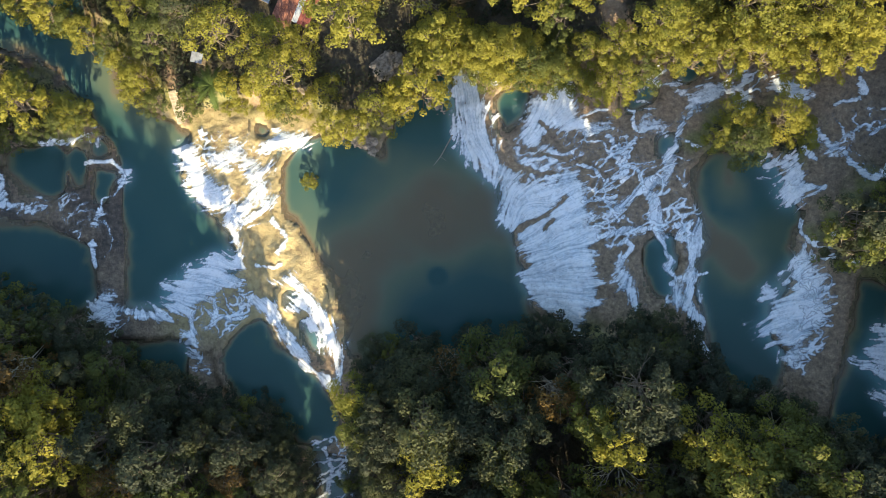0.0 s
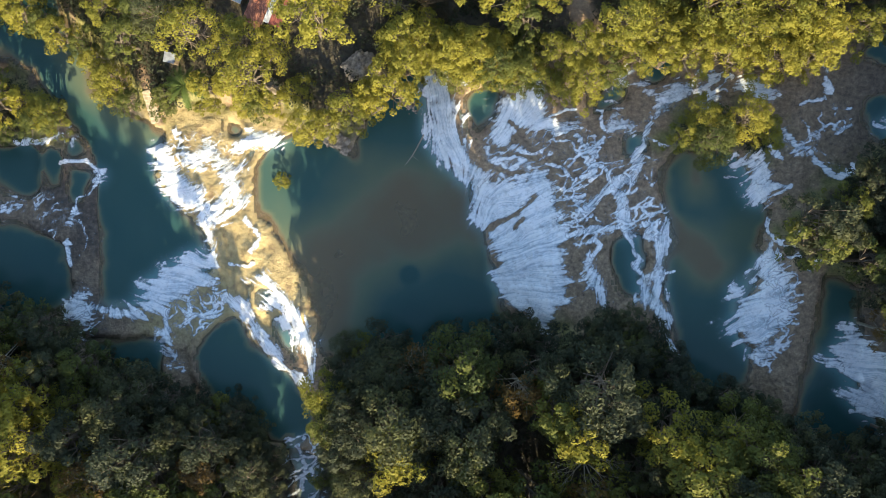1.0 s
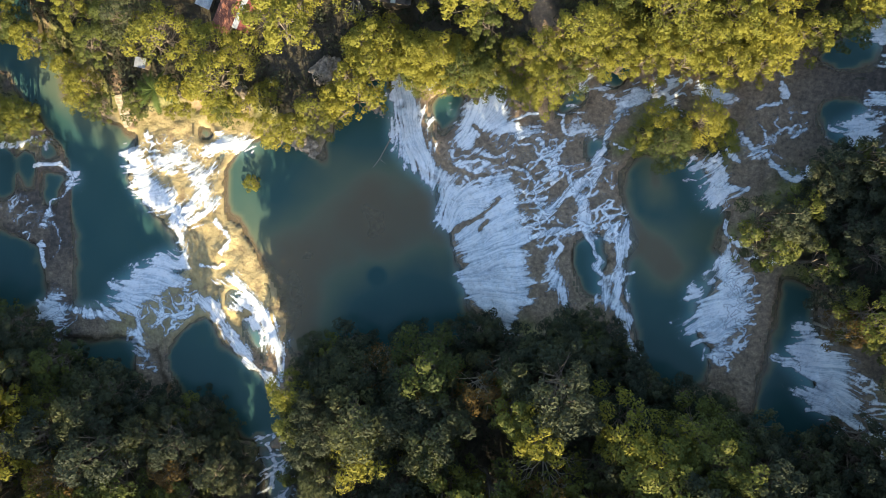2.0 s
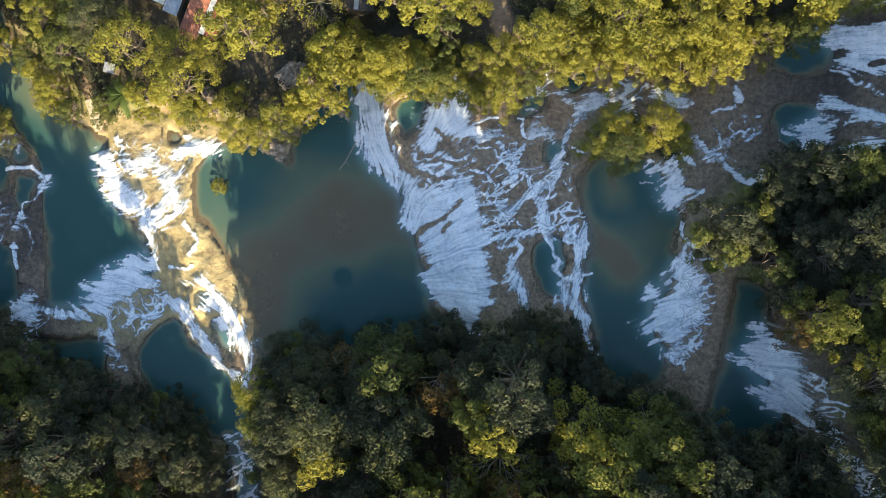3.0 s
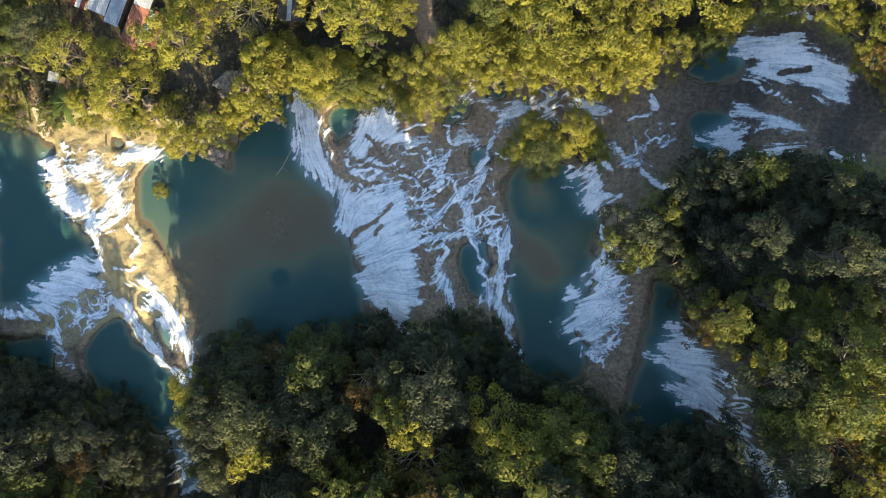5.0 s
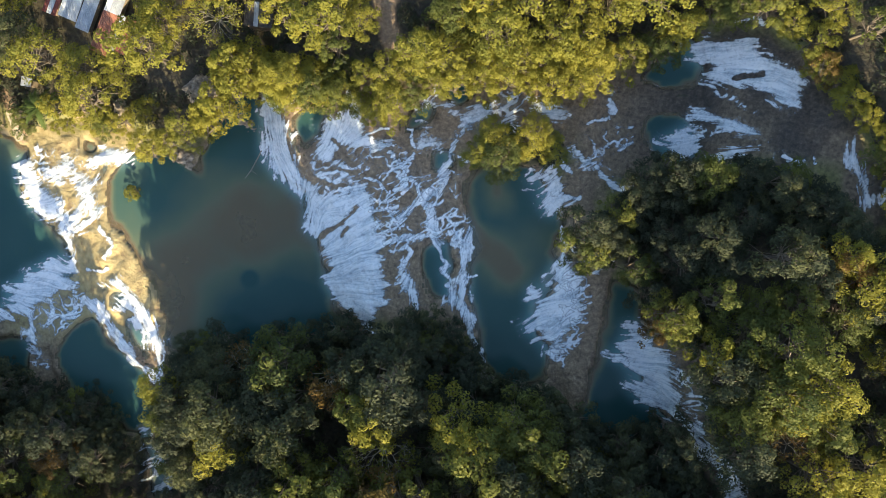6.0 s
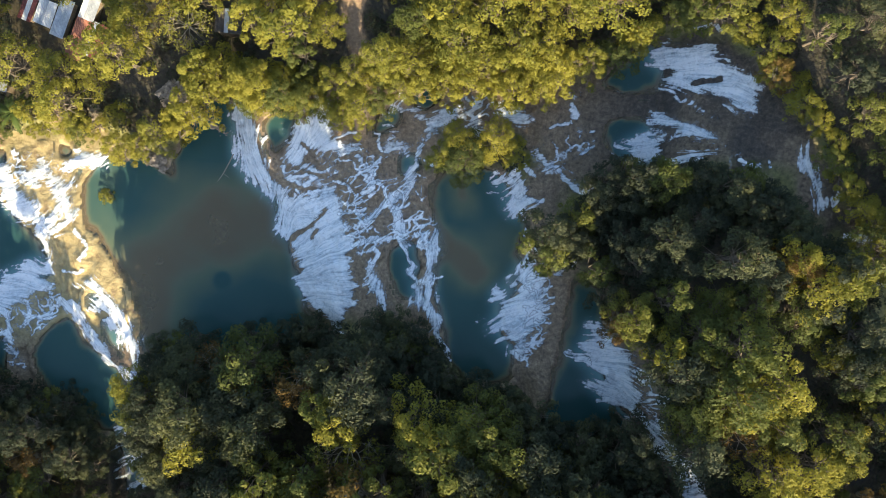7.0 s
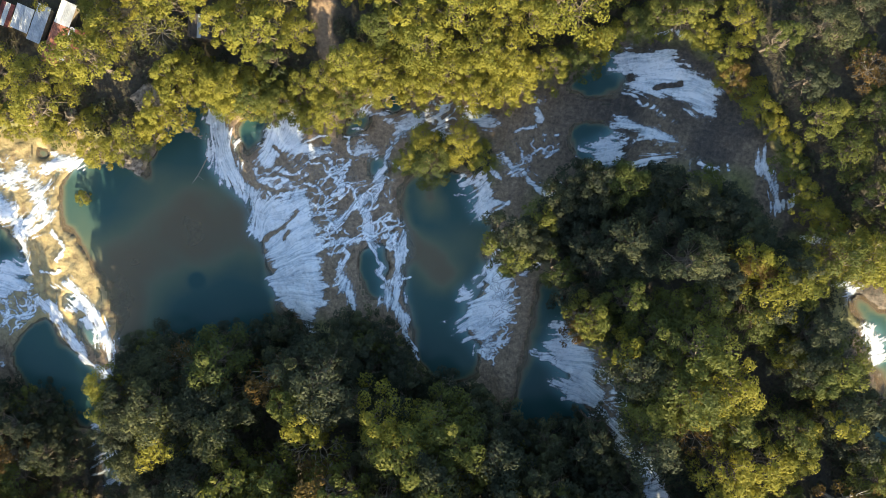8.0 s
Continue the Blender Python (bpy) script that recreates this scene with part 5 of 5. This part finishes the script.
for x, y, dn, ds, di, dw, fr, tn in zip(SPX, SPY, north, south, isle, west, free, tint):
    best = max(dn, ds, di, dw)
    if best < inset or fr < 0 or y > 58 and abs(x) > 200:
        continue
    # warm: share of olive crowns, cut where the bank is shaded, raised where sunlit
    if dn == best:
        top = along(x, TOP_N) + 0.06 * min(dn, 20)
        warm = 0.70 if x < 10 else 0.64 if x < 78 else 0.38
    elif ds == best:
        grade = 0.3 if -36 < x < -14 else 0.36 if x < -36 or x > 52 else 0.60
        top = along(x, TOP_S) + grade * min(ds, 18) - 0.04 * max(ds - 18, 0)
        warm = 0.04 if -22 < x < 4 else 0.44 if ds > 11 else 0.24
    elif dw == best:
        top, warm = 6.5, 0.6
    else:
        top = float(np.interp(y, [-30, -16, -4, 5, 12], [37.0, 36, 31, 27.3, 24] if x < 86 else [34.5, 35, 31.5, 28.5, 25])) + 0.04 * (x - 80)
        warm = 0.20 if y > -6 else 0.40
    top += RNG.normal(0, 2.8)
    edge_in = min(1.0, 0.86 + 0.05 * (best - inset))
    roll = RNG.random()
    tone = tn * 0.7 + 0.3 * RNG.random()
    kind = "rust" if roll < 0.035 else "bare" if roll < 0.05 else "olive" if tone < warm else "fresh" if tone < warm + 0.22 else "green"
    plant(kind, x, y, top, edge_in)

# leaf colour helps the light: olive on the sunlit bank, green on shaded ones
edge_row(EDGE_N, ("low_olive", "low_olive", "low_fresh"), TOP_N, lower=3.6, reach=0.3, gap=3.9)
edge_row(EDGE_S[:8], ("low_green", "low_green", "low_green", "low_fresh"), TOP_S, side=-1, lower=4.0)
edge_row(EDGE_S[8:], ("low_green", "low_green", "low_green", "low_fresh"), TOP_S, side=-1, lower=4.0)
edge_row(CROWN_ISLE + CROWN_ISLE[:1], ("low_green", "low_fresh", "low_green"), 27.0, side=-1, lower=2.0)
edge_row([(-100, 36), (-78, 30.5), (-63.3, 25), (-58.2, 22), (-58.8, 17), (-67.1, 15.3), (-78.3, 13.4), (-100, 10)], ("low_olive", "low_fresh"), 5.5, side=-1, lower=0.5)
# low rows added under the crowns to block sun between the trunks
edge_row(EDGE_S[-13:], ("low_green",), None, side=-1, reach=6.5, lower=0, gap=5.0)
edge_row(EDGE_S[1:8], ("low_green",), None, side=-1, reach=6.0, lower=1.5, gap=4.6)
edge_row(CROWN_ISLE[:8], ("low_green",), None, side=-1, reach=4.5, lower=1.0, gap=3.2)
edge_row(EDGE_S[3:8], ("low_green",), None, side=-1, reach=3.0, lower=3.8, gap=3.0)
edge_row(EDGE_S[-9:-3], ("low_green",), None, side=-1, reach=3.0, lower=3.8, gap=3.0)
edge_row([(-42.5, 21.3), (-36, 21.2), (-30, 21), (-24, 20)], ("low_olive", "low_fresh"), None, reach=0.6, lower=5.6, gap=2.4)
edge_row([(1, 29.5), (12, 28.6), (22, 27.2), (35, 29), (60, 28.4)], ("olive", "fresh", "olive"), TOP_N, reach=1.2, lower=3.6, gap=4.2)
edge_row([(6, 26.8), (20, 25.6)], ("fresh", "olive"), None, reach=0.5, lower=3.5, gap=3.0)
# taller trees behind the south bank's edge, added to shade falls and pools
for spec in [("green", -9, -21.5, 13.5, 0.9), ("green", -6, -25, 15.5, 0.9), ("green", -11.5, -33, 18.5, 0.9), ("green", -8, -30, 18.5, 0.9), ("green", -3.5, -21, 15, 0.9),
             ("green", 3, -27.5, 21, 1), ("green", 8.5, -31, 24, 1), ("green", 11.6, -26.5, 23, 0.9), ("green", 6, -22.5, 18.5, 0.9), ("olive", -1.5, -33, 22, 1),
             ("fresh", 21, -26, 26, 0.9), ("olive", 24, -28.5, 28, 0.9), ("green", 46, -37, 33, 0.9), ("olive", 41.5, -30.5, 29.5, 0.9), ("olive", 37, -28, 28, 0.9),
             # the last three stand out of view, added to shade the south pool
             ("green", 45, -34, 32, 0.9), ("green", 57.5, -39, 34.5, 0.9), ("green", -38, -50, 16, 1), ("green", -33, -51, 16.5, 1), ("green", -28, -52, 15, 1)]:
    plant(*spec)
# those beyond y -50 are unseen, added to shade the southeast stream
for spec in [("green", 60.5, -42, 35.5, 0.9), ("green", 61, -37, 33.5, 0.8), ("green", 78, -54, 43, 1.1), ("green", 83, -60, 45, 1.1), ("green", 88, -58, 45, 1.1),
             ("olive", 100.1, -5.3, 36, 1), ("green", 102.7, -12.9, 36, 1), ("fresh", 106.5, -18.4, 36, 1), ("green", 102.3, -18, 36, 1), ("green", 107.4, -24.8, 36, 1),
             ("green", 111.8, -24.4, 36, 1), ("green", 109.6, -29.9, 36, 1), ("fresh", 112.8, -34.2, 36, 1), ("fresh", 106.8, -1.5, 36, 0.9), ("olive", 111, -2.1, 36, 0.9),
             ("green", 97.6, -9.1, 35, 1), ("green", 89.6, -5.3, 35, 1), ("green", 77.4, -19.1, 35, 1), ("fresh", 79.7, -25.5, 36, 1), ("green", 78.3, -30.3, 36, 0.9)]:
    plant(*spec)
# olive here colours crowns as sunlit, green as shaded
for spec in [("low_green", 71.1, -29.4, 31, 0.7), ("low_green", 71.1, 10.7, 29, 0.8), ("low_green", 81.1, 10.7, 30, 0.8), ("green", 85.3, 8.6, 31, 0.9), ("fresh", 70.2, -11.4, 33, 0.65),
             ("olive", 74.9, -16, 35, 0.8), ("olive", 96.3, -7, 36, 1.05), ("olive", 94.2, -1.9, 35, 0.9), ("olive", 84.6, -24.1, 36, 1), ("fresh", 90.1, -26.6, 36, 1),
             ("fresh", 76.1, 10.1, 30, 0.8), ("olive", -30, 24, 9, 0.8), ("low_olive", -26.5, 22.8, 7, 0.8), ("olive", -34.2, 24, 9, 0.8), ("low_olive", -22.8, 21.8, 7, 0.8),
             ("low_olive", -33.4, 21.6, 4, 0.55), ("low_fresh", -41.5, 23.4, 6, 0.6), ("low_olive", -36, 21.4, 3.2, 0.45)]:
    plant(*spec)
for pool in TREES.values():
    for src in pool:
        if src not in planted:
            for o in (*src.children_recursive, src):
                bpy.data.objects.remove(o)

# ---- huts under the north trees ----
ROOFING = {
    "rust": plain_material("rusty_red_sheet", (0.17, 0.06, 0.035), (0.36, 0.15, 0.09), 0.7, 0.6, 0.0, 0.2),
    "maroon": plain_material("dark_red_sheet", (0.12, 0.03, 0.025), (0.24, 0.07, 0.05), 0.9, 0.6, 0.0, 0.2),
    "zinc": plain_material("weathered_zinc_sheet", (0.30, 0.32, 0.34), (0.55, 0.57, 0.58), 0.8, 0.45, 0.3, 0.2),
    "dull": plain_material("dull_grey_sheet", (0.14, 0.15, 0.17), (0.28, 0.30, 0.33), 0.8, 0.6, 0.0, 0.2),
    "white": plain_material("whitewashed_sheet", (0.55, 0.54, 0.50), (0.78, 0.77, 0.74), 0.8, 0.6, 0.0, 0.2),
    "dark": plain_material("sooty_sheet", (0.035, 0.03, 0.028), (0.09, 0.075, 0.06), 0.8, 0.7, 0.0, 0.2),
}
PLANK = plain_material("grey_plank", (0.12, 0.09, 0.06), (0.24, 0.19, 0.13), 3.0)


def box(bm, x0, x1, y0, y1, z0, z1):
    m = Matrix.Translation(((x0 + x1) / 2, (y0 + y1) / 2, (z0 + z1) / 2)) @ Matrix.Diagonal((x1 - x0, y1 - y0, z1 - z0, 1))
    bmesh.ops.create_cube(bm, size=1, matrix=m)


def hut(label, x, y, roof_z, width, length, turn_deg, cover, fall=6.0, patches=()):
    """A plank hut with a lean-to roof of corrugated sheets laid side by side."""
    z = float(ground_at(x, y))
    root = tagged(new("hut"), label, "hut", group="huts under the trees")
    root.matrix_basis = pose(x, y, z, 0, 0, turn_deg)
    h = max(roof_z - z, 2.0)
    w, l_ = width / 2, length / 2
    for x0, x1, y0, y1 in ((-w + .3, w - .3, -l_ + .3, -l_ + .38), (-w + .3, w - .3, l_ - .38, l_ - .3), (-w + .3, -w + .38, -l_ + .38, l_ - .38), (w - .38, w - .3, -l_ + .38, l_ - .38)):
        bm = bmesh.new()
        box(bm, x0, x1, y0, y1, -0.4, h - 0.35)
        part("wall", bm, PLANK, root)
    tilt = math.tan(radians(fall))
    count = max(2, round(width / 0.9))
    for k in range(count):
        x0, x1 = -w + width * k / count, -w + width * (k + 1) / count + 0.05
        xs = np.linspace(x0, x1, 13)
        verts = [(xx, yy, h + yy * tilt + 0.03 * math.sin(xx * 2 * math.pi / 0.3) + 0.012 * (k % 2) - up) for up in (0, 0.012) for yy in (-l_, l_) for xx in xs]
        faces = [[i, i + 1, 14 + i, 13 + i] for i in range(12)] + [[26 + 13 + i, 26 + 14 + i, 26 + i + 1, 26 + i] for i in range(12)]
        kind = patches[k] if k < len(patches) and patches[k] else cover
        link_mesh("roof_sheet", verts, faces, ROOFING[kind], root)
    return root


hut("hut with rusty red corrugated roof", -25.2, 37.6, 5.2, 3.2, 7.6, -24, "rust")
hut("hut with dark red corrugated roof", -22.0, 37.2, 4.9, 2.8, 6.4, -24, "maroon", 5, ("zinc",))
hut("hut with grey zinc roof", -28.1, 41.4, 5.4, 2.6, 7.0, -24, "zinc")
hut("hut with whitewashed sheet roof", -31.2, 42.4, 5.0, 3.4, 4.6, -24, "white", 7, ("", "zinc"))
hut("small shed with patched zinc roof", -22.8, 43.0, 5.3, 3.0, 4.4, -24, "zinc", 5, ("white",))
hut("small shed with dark patched roof", -34.8, 43.4, 4.8, 2.6, 4.4, -24, "maroon", 5, ("", "white"))
hut("shed with sooty dark roof", 3.0, 40.0, 8.0, 5.0, 4.2, -6, "dark", 6, ("", "", "zinc"))
hut("tiny shed with grey zinc roof", -40.6, 29.4, 3.4, 1.9, 1.7, -12, "dull", 5)


# ---- palm on the north bank ----
def palm(x, y, tall, reach):
    z = float(ground_at(x, y))
    root = tagged(new("palm_tree"), "green palm with drooping feathery fronds", "palm tree")
    root.matrix_basis = pose(x, y, z)
    v, f = tubes([((0, 0, -0.5), (0.15, 0.1, tall * 0.5), 0.2, 0.16, 8), ((0.15, 0.1, tall * 0.5), (0.1, 0.2, tall), 0.16, 0.13, 8)])
    link_mesh("trunk", v, f, BARK, root)
    rng = np.random.default_rng(77)
    for k in range(17):
        ang, up = k * 2.4 + rng.normal(0, 0.1), rng.uniform(0.15, 0.6)
        d, side = np.array((math.cos(ang), math.sin(ang), 0)), np.array((-math.sin(ang), math.cos(ang), 0))
        verts, faces = [], []
        n = 17
        for i in range(n + 1):
            t = i / n
            p = np.array((0.1, 0.2, tall)) + d * reach * t + np.array((0, 0, reach * (up * t - 0.75 * t * t)))
            verts.append(p.tolist())
        for i in range(n):
            t = (i + 0.5) / n
            p, wide = np.array(verts[i]), 0.75 * math.sin(math.pi * (0.12 + 0.86 * t)) ** 0.7
            for sgn in (-1, 1):
                tip = p + side * sgn * wide + d * 0.45 + np.array((0, 0, -0.22 * wide))
                verts.append(tip.tolist())
                faces.append([i, i + 1, len(verts) - 1])
        link_mesh("frond", verts, faces, LEAF["palm"], root, shade=False)
    return root


palm(-37.9, 24.4, 4.6, 3.8)

# ---- boulders on the banks ----
STONE = plain_material("weathered_limestone", (0.10, 0.08, 0.06), (0.40, 0.33, 0.25), 1.3, 0.85, 0.0, 0.9)


def boulder(label, x, y, size, seed, flat=0.6):
    bm = bmesh.new()
    bmesh.ops.create_icosphere(bm, subdivisions=4, radius=1)
    for vtx in bm.verts:
        p = vtx.co.copy()
        n1 = noise.noise(p * 1.3 + Vector((seed * 3.1, 0, 0)))
        cell = noise.voronoi(p * 1.9 + Vector((0, seed * 2.3, 0)))[0]
        n2 = noise.noise(p * 5.0 + Vector((0, 0, seed * 1.7)))
        vtx.co = p * size * (0.9 + 0.45 * n1 + 0.55 * (cell[1] - cell[0] - 0.25) + 0.10 * n2)
        vtx.co.x *= 1.25
        vtx.co.z *= flat
    me = bpy.data.meshes.new("boulder")
    bm.to_mesh(me)
    bm.free()
    me.materials.append(STONE)
    ob = new("boulder", me)
    z = max(float(ground_at(x, y)), 0.1)
    ob.matrix_basis = pose(x, y, z + size * flat * 0.25, 0, 0, seed * 47)
    return tagged(ob, label, "boulder", group="bank boulders")


for k, (x, y, size) in enumerate([(-8.8, 28.6, 2.3), (-7.2, 27.0, 1.6), (-10.3, 27.0, 1.3), (-12.8, 15.9, 1.5), (-14.2, 16.4, 1.1), (-11.9, 14.3, 0.8), (-1.3, 22.1, 1.4), (0.0, 20.6, 1.0),
                                  (-2.2, 20.7, 0.9), (-23.9, 24.9, 1.3), (-24.6, 23.6, 0.9), (15.6, 24.6, 1.0), (16.3, 22.4, 0.6), (40.6, 3.6, 0.9), (41.4, 2.4, 0.7), (40.2, 5.0, 0.6)]):
    boulder("pale weathered limestone boulder at the water's edge" if k > 2 else "pale limestone boulder in the wooded bank", x, y, size, k + 1)

# ---- stone steps down to the water ----
PAVING = plain_material("worn_pale_stone", (0.30, 0.25, 0.18), (0.50, 0.43, 0.32), 2.0, 0.85, 0.0, 0.5)
STEPS_TOP, STEPS_FOOT, FLIGHT = Vector((-46.0, 24.8)), Vector((-44.9, 19.4)), 10
stairs = tagged(new("stone_steps"), "worn pale stone steps leading down to the water", "steps")
run = STEPS_FOOT - STEPS_TOP
top_z, foot_z = float(ground_at(*STEPS_TOP)) + 0.15, -2.2
stairs.matrix_basis = pose(STEPS_TOP.x, STEPS_TOP.y, foot_z, 0, 0, math.degrees(math.atan2(run.y, run.x)))
for k in range(FLIGHT):
    bm = bmesh.new()
    x0 = run.length * k / FLIGHT
    jog = RNG.uniform(-0.06, 0.06)
    box(bm, x0, x0 + run.length / FLIGHT - 0.03, -0.85 + jog, 0.85 + jog, -0.6, (top_z - foot_z) * (1 - k / FLIGHT))
    bmesh.ops.bevel(bm, geom=bm.edges[:], offset=0.035, segments=1, affect="EDGES")
    part("tread", bm, PAVING, stairs)

# ---- a fallen branch lying in the wide pool ----
v, f = tubes([((-2.6, 10.6, 0.55), (-0.4, 13.4, 0.85), 0.05, 0.10, 6), ((-0.4, 13.4, 0.85), (1.6, 17.0, 0.9), 0.10, 0.14, 6), ((-0.4, 13.4, 0.85), (0.6, 12.6, 0.8), 0.05, 0.02, 5)])
tagged(link_mesh("fallen_branch", v, f, PALE_BARK), "thin pale fallen branch lying in shallow pool water", "branch")

# undergrowth between the trunks
spots, faces_out = [], []
bx, by = RNG.uniform(-90, 130, 8000), RNG.uniform(-54, 48, 8000)
edge_land = bank(bx, by)
keep = (edge_land > 0.4) & ((edge_land < 9) | (RNG.random(len(bx)) < 0.3))
for pts, w in CLEAR[:9]:
    keep &= line_distance(bx, by, pts) > 0.62 * w
for x, y in zip(bx[keep], by[keep]):
    d = RNG.normal(0, 1, (44, 3))
    d[:, 2] = np.abs(d[:, 2])
    d /= np.linalg.norm(d, axis=1)[:, None]
    r, hgt = RNG.uniform(0.7, 1.7), RNG.uniform(1.0, 3.8)
    spots.append(np.array((x, y, float(ground_at(x, y)))) + d * (r, r, hgt))
    faces_out.append(d)
v, f = leaves(np.concatenate(spots), np.concatenate(faces_out), RNG, 0.40, 0.32)
tagged(link_mesh("undergrowth", v, f, LEAF["green"], shade=False), "low green undergrowth on the forest floor", "undergrowth", kind="stuff")
